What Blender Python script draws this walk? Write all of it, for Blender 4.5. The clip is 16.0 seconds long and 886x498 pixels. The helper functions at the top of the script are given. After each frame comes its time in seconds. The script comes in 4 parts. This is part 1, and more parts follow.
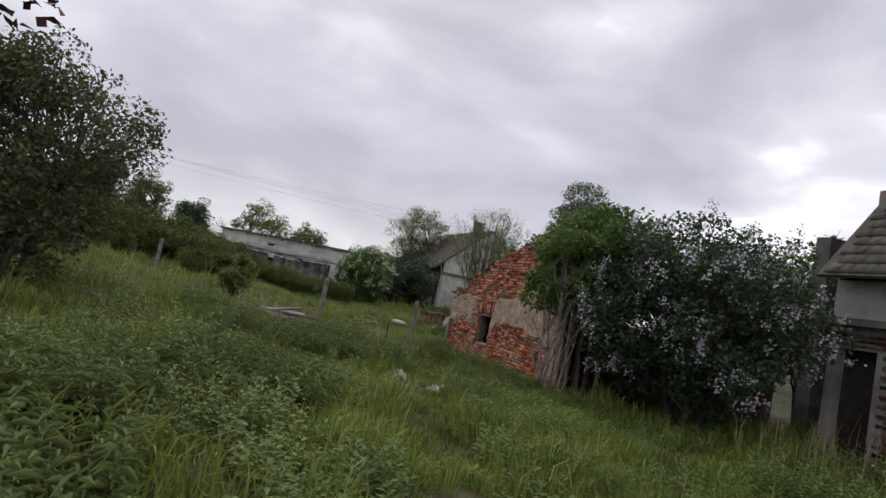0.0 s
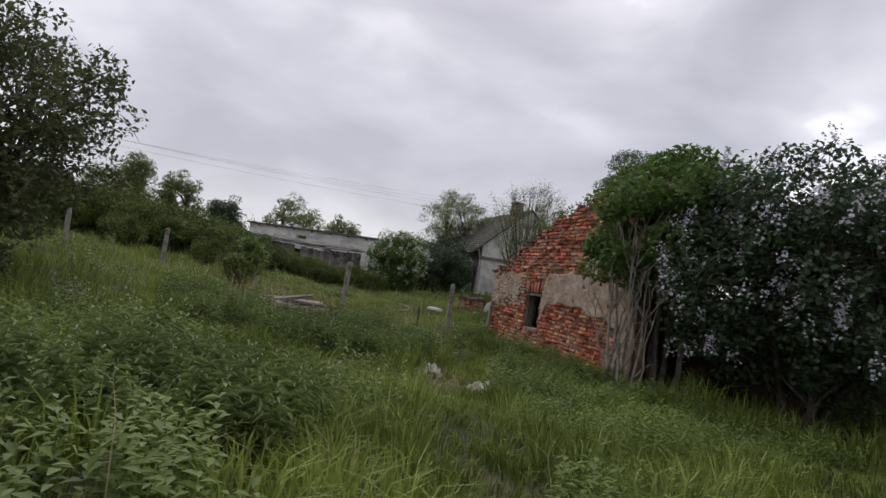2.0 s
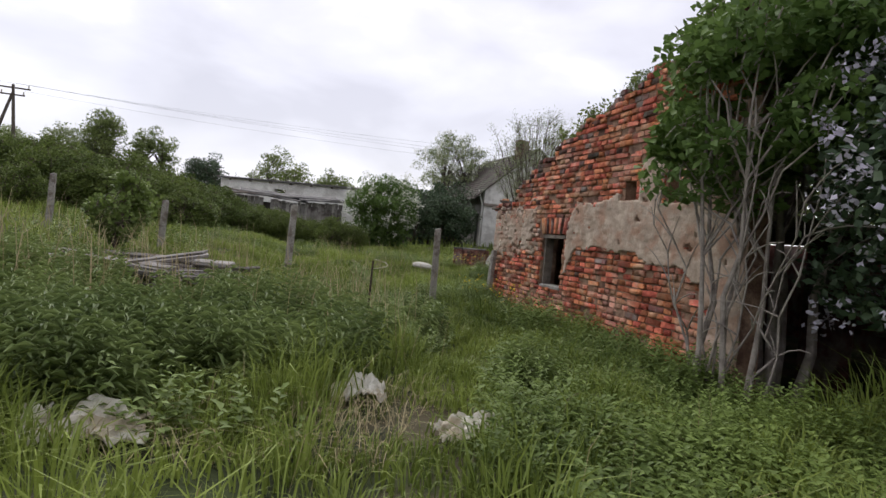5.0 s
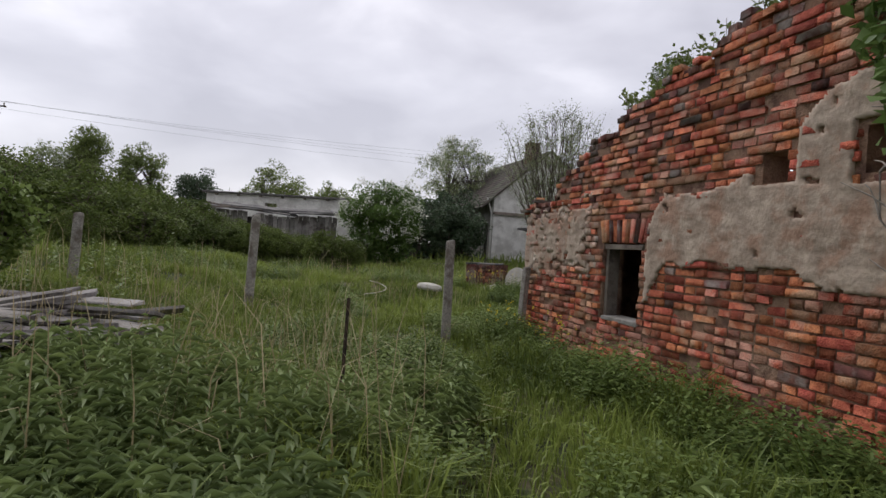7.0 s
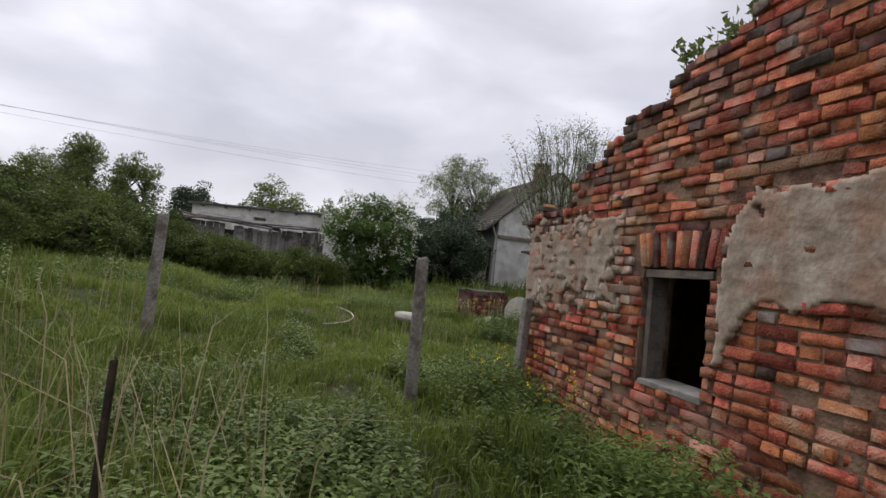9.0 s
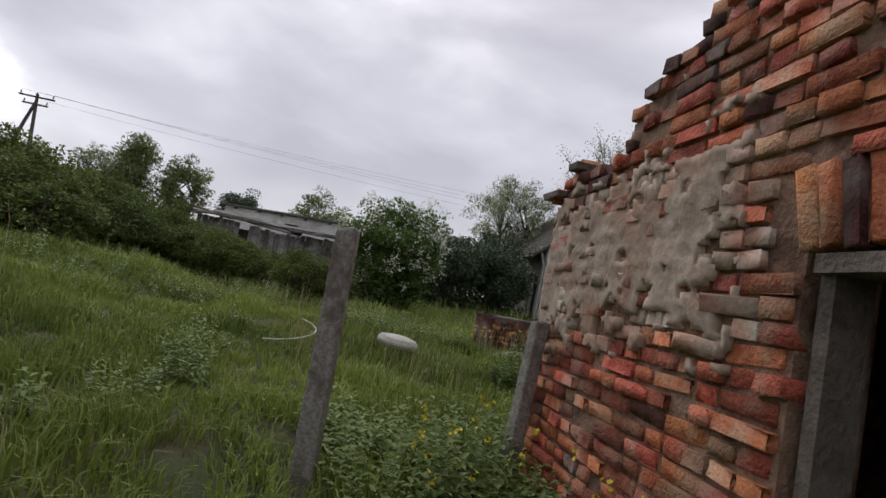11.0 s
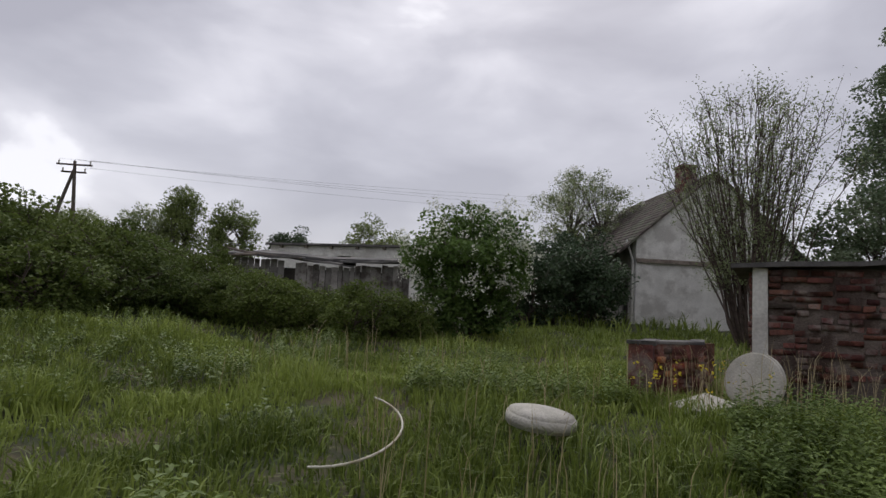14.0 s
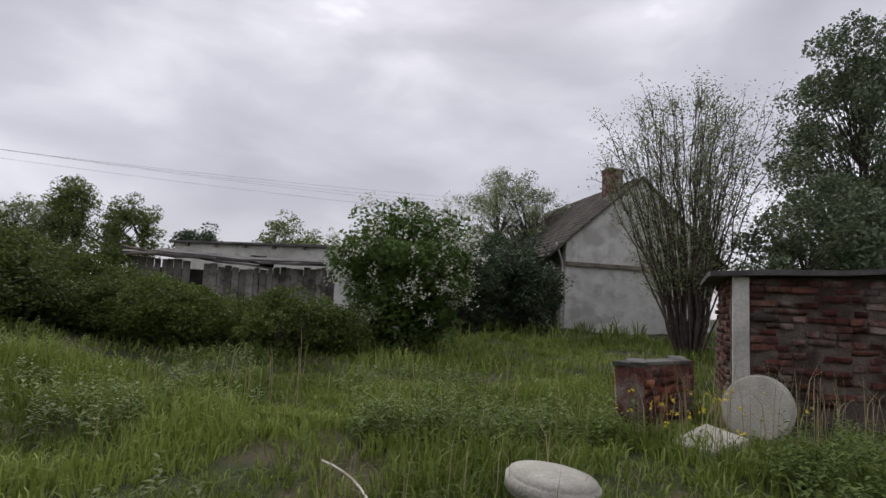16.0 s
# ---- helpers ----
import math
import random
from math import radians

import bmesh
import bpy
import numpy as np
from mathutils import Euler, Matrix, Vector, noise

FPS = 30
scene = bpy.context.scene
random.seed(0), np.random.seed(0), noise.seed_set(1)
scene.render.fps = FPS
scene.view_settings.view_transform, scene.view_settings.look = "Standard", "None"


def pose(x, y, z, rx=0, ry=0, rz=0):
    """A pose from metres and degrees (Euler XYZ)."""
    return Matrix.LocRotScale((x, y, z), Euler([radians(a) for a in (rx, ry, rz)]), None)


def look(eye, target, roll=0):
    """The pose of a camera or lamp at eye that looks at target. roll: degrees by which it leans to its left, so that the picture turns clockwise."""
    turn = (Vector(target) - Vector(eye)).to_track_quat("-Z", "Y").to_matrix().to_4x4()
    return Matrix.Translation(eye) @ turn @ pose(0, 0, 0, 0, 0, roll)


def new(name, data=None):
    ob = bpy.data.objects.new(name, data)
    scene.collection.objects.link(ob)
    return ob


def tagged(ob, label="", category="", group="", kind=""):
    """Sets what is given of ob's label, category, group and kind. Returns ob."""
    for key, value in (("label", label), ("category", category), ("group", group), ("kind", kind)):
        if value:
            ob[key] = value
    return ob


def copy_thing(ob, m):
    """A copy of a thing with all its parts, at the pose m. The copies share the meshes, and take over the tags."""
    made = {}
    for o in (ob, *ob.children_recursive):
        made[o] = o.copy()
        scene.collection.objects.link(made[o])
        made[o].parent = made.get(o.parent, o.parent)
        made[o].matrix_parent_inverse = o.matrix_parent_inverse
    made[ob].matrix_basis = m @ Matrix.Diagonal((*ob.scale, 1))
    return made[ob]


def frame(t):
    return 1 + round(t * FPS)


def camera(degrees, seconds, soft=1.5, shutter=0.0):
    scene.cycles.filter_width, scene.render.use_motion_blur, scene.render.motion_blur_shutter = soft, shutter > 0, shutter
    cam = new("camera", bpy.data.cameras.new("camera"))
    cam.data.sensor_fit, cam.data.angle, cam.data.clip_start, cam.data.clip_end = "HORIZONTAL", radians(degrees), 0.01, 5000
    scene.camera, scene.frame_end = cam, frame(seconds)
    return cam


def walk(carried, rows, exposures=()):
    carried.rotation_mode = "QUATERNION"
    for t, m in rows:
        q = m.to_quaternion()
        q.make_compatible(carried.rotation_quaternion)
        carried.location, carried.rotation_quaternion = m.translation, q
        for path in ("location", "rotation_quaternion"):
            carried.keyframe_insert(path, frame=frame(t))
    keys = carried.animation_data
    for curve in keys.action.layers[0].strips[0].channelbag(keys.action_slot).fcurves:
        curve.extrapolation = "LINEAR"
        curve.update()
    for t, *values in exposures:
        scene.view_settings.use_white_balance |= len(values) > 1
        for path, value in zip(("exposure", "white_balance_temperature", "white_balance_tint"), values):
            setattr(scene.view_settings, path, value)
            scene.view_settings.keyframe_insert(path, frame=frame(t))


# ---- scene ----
cam = camera(74.0, 16.0)
PATH = [
    (0, (1.4, 0.357, 1.817), (2.093, 2.227, 1.977), 10.9),
    (0.5, (1.503, 0.628, 1.734), (2.153, 2.513, 1.884), 10.4),
    (1, (1.714, 1.09, 1.682), (2.316, 2.993, 1.81), 8.2),
    (1.5, (1.995, 1.714, 1.673), (2.569, 3.626, 1.799), 7.3),
    (2, (2.247, 2.419, 1.585), (2.826, 4.331, 1.693), 8.1),
    (2.5, (2.645, 3.048, 1.532), (3.209, 4.963, 1.649), 7.7),
    (3, (2.932, 3.537, 1.543), (3.525, 5.446, 1.617), 7.6),
    (5.5, (4.117, 6.944, 1.411), (4.686, 8.861, 1.365), 5.2),
    (6, (4.275, 7.652, 1.464), (4.845, 9.569, 1.483), 5.8),
    (6.5, (4.462, 8.38, 1.358), (5.021, 10.3, 1.372), 5.3),
    (7, (4.59, 8.905, 1.442), (5.148, 10.825, 1.44), 3.7),
    (7.5, (4.742, 9.428, 1.499), (5.33, 11.339, 1.498), 4.3),
    (8, (4.936, 9.929, 1.438), (5.538, 11.836, 1.459), 5.2),
    (8.5, (5.191, 10.366, 1.443), (5.763, 12.282, 1.493), 5.0),
    (11, (6.767, 13.076, 1.303), (7.098, 15.042, 1.459), 10.7),
    (11.5, (6.848, 13.629, 1.358), (7.101, 15.608, 1.493), 6.3),
    (12, (6.793, 14.201, 1.358), (7.049, 16.182, 1.468), 1.8),
    (12.5, (6.776, 14.662, 1.357), (7.096, 16.634, 1.441), 1.3),
    (13, (6.818, 15.028, 1.426), (7.176, 16.993, 1.532), 3.1),
    (13.5, (6.681, 15.586, 1.391), (6.95, 17.561, 1.56), 3.4),
    (14, (6.572, 16.017, 1.413), (6.722, 18.003, 1.601), 3.0),
    (14.5, (6.462, 16.382, 1.501), (6.668, 18.359, 1.718), 4.0),
    (15, (6.432, 16.743, 1.51), (6.755, 18.703, 1.744), 2.4),
    (15.5, (6.363, 17.116, 1.532), (6.78, 19.058, 1.764), 2.0),
    (16, (6.341, 17.197, 1.526), (6.771, 19.139, 1.73), 2.9),
]
walk(cam, [(t, look(eye, target, roll)) for t, eye, target, roll in PATH],
     exposures=[(0, -0.03), (1.5, -0.07), (3.0, 0.15), (5.5, 0.52), (7.0, 0.17), (8.5, 0.2), (11.0, -0.03), (12.5, -0.07), (13.5, 0.0), (14.5, -0.3), (16.0, -0.08)])

# ---- world and light: an overcast sky ----
world = bpy.data.worlds.new("overcast_sky")
scene.world = world
world.use_nodes = True
wn, wl = world.node_tree.nodes, world.node_tree.links
wn.clear()
w_out = wn.new("ShaderNodeOutputWorld")
w_bg = wn.new("ShaderNodeBackground")
w_sky = wn.new("ShaderNodeTexSky")
w_sky.sky_type = 'NISHITA'
w_sky.sun_disc = False
w_sky.sun_elevation, w_sky.sun_rotation = radians(48), radians(15)
w_bg2 = wn.new("ShaderNodeBackground")
w_bg2.inputs["Strength"].default_value = 0.015
w_co = wn.new("ShaderNodeTexCoord")
w_map = wn.new("ShaderNodeMapping")
w_map.inputs["Scale"].default_value = (1.0, 1.0, 2.2)
w_map.inputs["Location"].default_value = (0.35, 0.2, 0.6)
w_n1 = wn.new("ShaderNodeTexNoise")
w_n1.inputs["Scale"].default_value, w_n1.inputs["Detail"].default_value, w_n1.inputs["Roughness"].default_value = 3.0, 5.0, 0.45
w_n1.inputs["Distortion"].default_value = 0.25
w_ramp = wn.new("ShaderNodeValToRGB")
els = w_ramp.color_ramp.elements
els[0].position, els[0].color = 0.34, (0.47, 0.455, 0.51, 1)
els[1].position, els[1].color = 0.665, (1.0, 0.98, 1.03, 1)
e_mid = els.new(0.50)
e_mid.color = (0.61, 0.595, 0.655, 1)
e_mid2 = els.new(0.62)
e_mid2.color = (0.79, 0.77, 0.83, 1)
w_bg.inputs["Strength"].default_value = 1.0
w_add = wn.new("ShaderNodeAddShader")
wl.new(w_co.outputs["Generated"], w_map.inputs["Vector"])
wl.new(w_map.outputs["Vector"], w_n1.inputs["Vector"])
wl.new(w_n1.outputs["Fac"], w_ramp.inputs["Fac"])
wl.new(w_ramp.outputs["Color"], w_bg.inputs["Color"])
wl.new(w_sky.outputs["Color"], w_bg2.inputs["Color"])
wl.new(w_bg.outputs[0], w_add.inputs[0])
wl.new(w_bg2.outputs[0], w_add.inputs[1])
wl.new(w_add.outputs[0], w_out.inputs["Surface"])
sun = new("sun", bpy.data.lights.new("sun", 'SUN'))
sun.data.energy, sun.data.angle, sun.data.color = 1.5, radians(40), (1.0, 0.97, 0.93)
sun.matrix_world = pose(0, 0, 30, 42, 0, -165)

# ---- materials ----
rng = np.random.default_rng(7)


def nodes_of(name):
    m = bpy.data.materials.new(name)
    m.use_nodes = True
    nt = m.node_tree
    return m, nt, nt.nodes, nt.links, nt.nodes["Principled BSDF"]


def surface(name, c1, c2, scale=8.0, rough=0.85, bump=0.3, fine=60.0, c3=None, stain=1.3, vary=0.0, metal=0.0):
    """Two-colour rough surface: fine grain, larger stains, relief; vary: change from piece to piece."""
    m, nt, n, l, b = nodes_of(name)
    co = n.new("ShaderNodeTexCoord")
    n1, n2 = n.new("ShaderNodeTexNoise"), n.new("ShaderNodeTexNoise")
    n1.inputs["Scale"].default_value, n1.inputs["Detail"].default_value = scale, 6
    n2.inputs["Scale"].default_value, n2.inputs["Detail"].default_value = fine, 4
    geo = n.new("ShaderNodeNewGeometry")
    l.new(geo.outputs["Position"], n1.inputs["Vector"])
    l.new(geo.outputs["Position"], n2.inputs["Vector"])
    r1 = n.new("ShaderNodeValToRGB")
    r1.color_ramp.elements[0].position, r1.color_ramp.elements[0].color = 0.35, (*c1, 1)
    r1.color_ramp.elements[1].position, r1.color_ramp.elements[1].color = 0.65, (*c2, 1)
    l.new(n1.outputs["Fac"], r1.inputs["Fac"])
    colour = r1.outputs["Color"]
    if c3:
        n3 = n.new("ShaderNodeTexNoise")
        n3.inputs["Scale"].default_value, n3.inputs["Detail"].default_value = stain, 8
        n3.inputs["Roughness"].default_value = 0.65
        l.new(geo.outputs["Position"], n3.inputs["Vector"])
        r3 = n.new("ShaderNodeValToRGB")
        r3.color_ramp.elements[0].position, r3.color_ramp.elements[1].position = 0.48, 0.60
        l.new(n3.outputs["Fac"], r3.inputs["Fac"])
        mx = n.new("ShaderNodeMix")
        mx.data_type = 'RGBA'
        mx.inputs[7].default_value = (*c3, 1)
        l.new(r3.outputs["Color"], mx.inputs[0])
        l.new(colour, mx.inputs[6])
        colour = mx.outputs[2]
    hsv = n.new("ShaderNodeHueSaturation")
    ad = n.new("ShaderNodeMapRange")
    ad.inputs["To Min"].default_value, ad.inputs["To Max"].default_value = 0.7, 1.3
    l.new(n2.outputs["Fac"], ad.inputs["Value"])
    val = ad.outputs["Result"]
    if vary:
        oi = n.new("ShaderNodeObjectInfo")
        sm = n.new("ShaderNodeMath")
        sm.operation = 'ADD'
        l.new(oi.outputs["Random"], sm.inputs[0])
        l.new(geo.outputs["Random Per Island"], sm.inputs[1])
        fr = n.new("ShaderNodeMath")
        fr.operation = 'FRACT'
        l.new(sm.outputs[0], fr.inputs[0])
        mr = n.new("ShaderNodeMapRange")
        mr.inputs["To Min"].default_value, mr.inputs["To Max"].default_value = 1 - vary, 1 + vary * 0.7
        l.new(fr.outputs[0], mr.inputs["Value"])
        mu = n.new("ShaderNodeMath")
        mu.operation = 'MULTIPLY'
        l.new(val, mu.inputs[0])
        l.new(mr.outputs["Result"], mu.inputs[1])
        val = mu.outputs[0]
        hr = n.new("ShaderNodeMapRange")
        hr.inputs["To Min"].default_value, hr.inputs["To Max"].default_value = 0.5 - 0.03 * vary, 0.5 + 0.03 * vary
        fr2 = n.new("ShaderNodeMath")
        fr2.operation = 'MULTIPLY'
        fr2.inputs[1].default_value = 7.31
        l.new(fr.outputs[0], fr2.inputs[0])
        fr3 = n.new("ShaderNodeMath")
        fr3.operation = 'FRACT'
        l.new(fr2.outputs[0], fr3.inputs[0])
        l.new(fr3.outputs[0], hr.inputs["Value"])
        l.new(hr.outputs["Result"], hsv.inputs["Hue"])
    l.new(val, hsv.inputs["Value"])
    l.new(colour, hsv.inputs["Color"])
    l.new(hsv.outputs["Color"], b.inputs["Base Color"])
    b.inputs["Roughness"].default_value = rough
    b.inputs["Metallic"].default_value = metal
    b.inputs["Specular IOR Level"].default_value = 0.25
    bp = n.new("ShaderNodeBump")
    bp.inputs["Strength"].default_value, bp.inputs["Distance"].default_value = bump, 0.02
    l.new(n2.outputs["Fac"], bp.inputs["Height"])
    l.new(bp.outputs["Normal"], b.inputs["Normal"])
    return m


def foliage(name, c1, c2, rough=0.55, thin=0.3, patch=0.5):
    """Leaves: colour from leaf to leaf and in larger patches, some light through the leaf."""
    m, nt, n, l, b = nodes_of(name)
    geo = n.new("ShaderNodeNewGeometry")
    nz = n.new("ShaderNodeTexNoise")
    nz.inputs["Scale"].default_value, nz.inputs["Detail"].default_value = patch, 4
    l.new(geo.outputs["Position"], nz.inputs["Vector"])
    mr = n.new("ShaderNodeMapRange")
    mr.inputs["From Min"].default_value, mr.inputs["From Max"].default_value = 0.35, 0.65
    l.new(nz.outputs["Fac"], mr.inputs["Value"])
    av = n.new("ShaderNodeMath")
    av.operation = 'ADD'
    l.new(mr.outputs["Result"], av.inputs[0])
    l.new(geo.outputs["Random Per Island"], av.inputs[1])
    hf = n.new("ShaderNodeMath")
    hf.operation = 'MULTIPLY'
    hf.inputs[1].default_value = 0.5
    l.new(av.outputs[0], hf.inputs[0])
    mx = n.new("ShaderNodeMix")
    mx.data_type = 'RGBA'
    mx.inputs[6].default_value, mx.inputs[7].default_value = (*c1, 1), (*c2, 1)
    l.new(hf.outputs[0], mx.inputs[0])
    l.new(mx.outputs[2], b.inputs["Base Color"])
    b.inputs["Roughness"].default_value = rough
    b.inputs["Specular IOR Level"].default_value = 0.16
    tr = n.new("ShaderNodeBsdfTranslucent")
    l.new(mx.outputs[2], tr.inputs["Color"])
    ms = n.new("ShaderNodeMixShader")
    ms.inputs["Fac"].default_value = thin
    l.new(b.outputs[0], ms.inputs[1])
    l.new(tr.outputs[0], ms.inputs[2])
    l.new(ms.outputs[0], n["Material Output"].inputs["Surface"])
    return m


M_soil = surface("soil", (0.025, 0.03, 0.014), (0.045, 0.058, 0.02), 3.0, 0.95, 0.6, 25, (0.09, 0.075, 0.045))
M_grass = foliage("grass_blades", (0.060, 0.095, 0.018), (0.32, 0.39, 0.088), 0.42, 0.2, 0.6)
M_straw = foliage("dry_straw", (0.30, 0.24, 0.13), (0.48, 0.41, 0.25), 0.7, 0.2)
M_weed = foliage("weed_leaves", (0.075, 0.115, 0.03), (0.225, 0.30, 0.082), 0.5, 0.3, 0.6)
M_weed_pale = foliage("long_weed_leaves", (0.11, 0.155, 0.055), (0.27, 0.34, 0.12), 0.5, 0.3, 0.8)
M_bank = foliage("bank_leaves", (0.055, 0.085, 0.024), (0.17, 0.215, 0.05), 0.6, 0.25, 0.35)
M_lilac = foliage("lilac_leaves", (0.032, 0.058, 0.032), (0.095, 0.135, 0.07), 0.45, 0.2, 0.9)
M_elder = foliage("elder_leaves", (0.065, 0.12, 0.032), (0.16, 0.24, 0.065), 0.5, 0.3, 0.9)
M_dark_leaf = foliage("olive_leaves", (0.065, 0.08, 0.035), (0.16, 0.185, 0.08), 0.5, 0.25, 0.8)
M_tree_leaf = foliage("tree_leaves", (0.09, 0.125, 0.04), (0.23, 0.28, 0.095), 0.5, 0.3, 0.25)
M_willow = foliage("willow_leaves", (0.16, 0.20, 0.09), (0.33, 0.38, 0.20), 0.55, 0.35, 0.4)
M_poplar = foliage("poplar_leaves", (0.07, 0.11, 0.055), (0.22, 0.27, 0.16), 0.4, 0.25, 1.0)
M_copper = foliage("copper_leaves", (0.045, 0.012, 0.018), (0.09, 0.025, 0.03), 0.45, 0.25, 2.0)
M_white_bloom = foliage("white_blossom", (0.62, 0.63, 0.52), (0.82, 0.82, 0.74), 0.7, 0.2)
M_lilac_bloom = foliage("lilac_blossom", (0.44, 0.41, 0.50), (0.66, 0.63, 0.71), 0.7, 0.2)
M_yellow = foliage("yellow_petals", (0.55, 0.43, 0.03), (0.75, 0.62, 0.06), 0.6, 0.2)
M_bark = surface("bark", (0.06, 0.05, 0.04), (0.14, 0.12, 0.10), 14, 0.9, 0.8, 40)
M_twig = surface("pale_twigs", (0.20, 0.17, 0.15), (0.36, 0.32, 0.28), 9, 0.85, 0.3, 40)
M_twig_dark = surface("dark_twigs", (0.07, 0.052, 0.045), (0.13, 0.10, 0.085), 9, 0.85, 0.3, 40)
M_brick = surface("red_brick", (0.33, 0.085, 0.046), (0.53, 0.175, 0.09), 14, 0.92, 0.75, 70, (0.45, 0.25, 0.17), 3.2, 0.5)
# Sooty brick; on barn side and rear walls its darkness paints in shade.
M_brick_old = surface("soot_and_shade_brick", (0.075, 0.036, 0.03), (0.175, 0.072, 0.054), 9, 0.92, 0.5, 45, (0.20, 0.165, 0.145), 3.0, 0.5)
M_soot_mortar = surface("sooty_mortar", (0.10, 0.08, 0.068), (0.18, 0.15, 0.13), 6, 0.95, 0.7, 50, (0.07, 0.05, 0.042), 2.5)
M_wash = surface("limewashed_brick", (0.42, 0.22, 0.15), (0.50, 0.40, 0.32), 6, 0.92, 0.5, 40, (0.50, 0.44, 0.37), 3.0, 0.3)
M_mortar = surface("mortar", (0.23, 0.135, 0.09), (0.32, 0.215, 0.15), 6, 0.95, 0.7, 50, (0.13, 0.075, 0.055), 3.5)
M_plaster = surface("weathered_plaster", (0.34, 0.265, 0.205), (0.49, 0.40, 0.32), 6, 0.95, 0.32, 34, (0.36, 0.235, 0.17), 3.4)
M_white_plaster = surface("white_plaster", (0.60, 0.59, 0.55), (0.74, 0.73, 0.69), 2, 0.9, 0.4, 30, (0.48, 0.465, 0.43), 1.2)
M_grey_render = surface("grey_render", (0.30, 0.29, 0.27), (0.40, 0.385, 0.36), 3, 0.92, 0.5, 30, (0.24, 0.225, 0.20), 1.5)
M_concrete = surface("lichen_concrete", (0.20, 0.185, 0.165), (0.37, 0.35, 0.315), 55, 0.95, 0.4, 230, (0.16, 0.135, 0.115), 6.0)
M_pale_stone = surface("pale_stone", (0.38, 0.365, 0.32), (0.50, 0.48, 0.43), 7, 0.9, 0.4, 60, (0.45, 0.43, 0.37), 5.0)
M_wood = surface("grey_planks", (0.22, 0.205, 0.19), (0.36, 0.34, 0.32), 5, 0.9, 0.6, 50, (0.11, 0.095, 0.085), 2.5, 0.35)
M_wood_brown = surface("weathered_timber", (0.17, 0.14, 0.115), (0.27, 0.235, 0.20), 8, 0.9, 0.6, 50, (0.11, 0.09, 0.075), 4, 0.3)
M_felt = surface("roofing_felt", (0.075, 0.072, 0.072), (0.13, 0.125, 0.12), 3, 0.9, 0.5, 40, (0.17, 0.16, 0.15), 1.2)
M_tile = surface("brown_roof_tiles", (0.062, 0.052, 0.047), (0.115, 0.092, 0.082), 6, 0.85, 0.4, 40, (0.10, 0.105, 0.075), 1.5, 0.3)
# Very dark colour that stands in for the shade inside buildings.
M_dark = surface("interior_shade", (0.03, 0.027, 0.024), (0.06, 0.052, 0.046), 3, 0.95, 0.3)
M_metal = surface("rusty_iron", (0.05, 0.04, 0.035), (0.11, 0.075, 0.055), 12, 0.7, 0.4, 60, metal=0.6)
M_wire = surface("dark_cable", (0.10, 0.10, 0.105), (0.13, 0.13, 0.135), 3, 0.6, 0.1)
M_plastic = surface("pale_plastic_sheet", (0.50, 0.48, 0.40), (0.66, 0.64, 0.56), 6, 0.55, 0.5, 25, (0.36, 0.31, 0.22), 4)

# ---- builders ----


def raw_mesh(name, v, f):
    """A mesh from arrays of corners and of faces with the same number of corners each."""
    v, f = np.asarray(v, np.float32), np.asarray(f, np.int32)
    me = bpy.data.meshes.new(name)
    me.vertices.add(len(v))
    me.vertices.foreach_set("co", v.ravel())
    k = f.shape[1]
    me.loops.add(f.size)
    me.loops.foreach_set("vertex_index", f.ravel())
    me.polygons.add(len(f))
    me.polygons.foreach_set("loop_start", np.arange(0, f.size, k, dtype=np.int32))
    me.update(calc_edges=True)
    return me


def put(name, me, mat, parent=None, label=""):
    me.materials.append(mat) if not me.materials else None
    ob = new(name, me)
    if parent:
        ob.parent = parent
    if label:
        ob["label"] = label
    return ob


def part(name, bm, mat, parent=None, label=""):
    me = bpy.data.meshes.new(name)
    bm.normal_update()
    bm.to_mesh(me)
    bm.free()
    return put(name, me, mat, parent, label)


def thing(name, label, category, at=(0, 0, 0), group="", kind=""):
    ob = new(name)
    ob.location = at
    return tagged(ob, label, category, group, kind)


def box_into(bm, lo, hi, m=None, jitter=0.0):
    r = bmesh.ops.create_cube(bm, size=1)
    c = [(a + b) / 2 for a, b in zip(lo, hi)]
    s = [b - a for a, b in zip(lo, hi)]
    for v in r["verts"]:
        v.co = Vector([c[i] + v.co[i] * s[i] + random.uniform(-jitter, jitter) for i in range(3)])
        if m:
            v.co = m @ v.co
    return r["verts"]


def box(lo, hi, bevel=0.0, m=None, jitter=0.0):
    bm = bmesh.new()
    box_into(bm, lo, hi, m, jitter)
    if bevel:
        bmesh.ops.bevel(bm, geom=bm.edges[:], offset=bevel, segments=2, affect='EDGES', profile=0.6)
    return bm


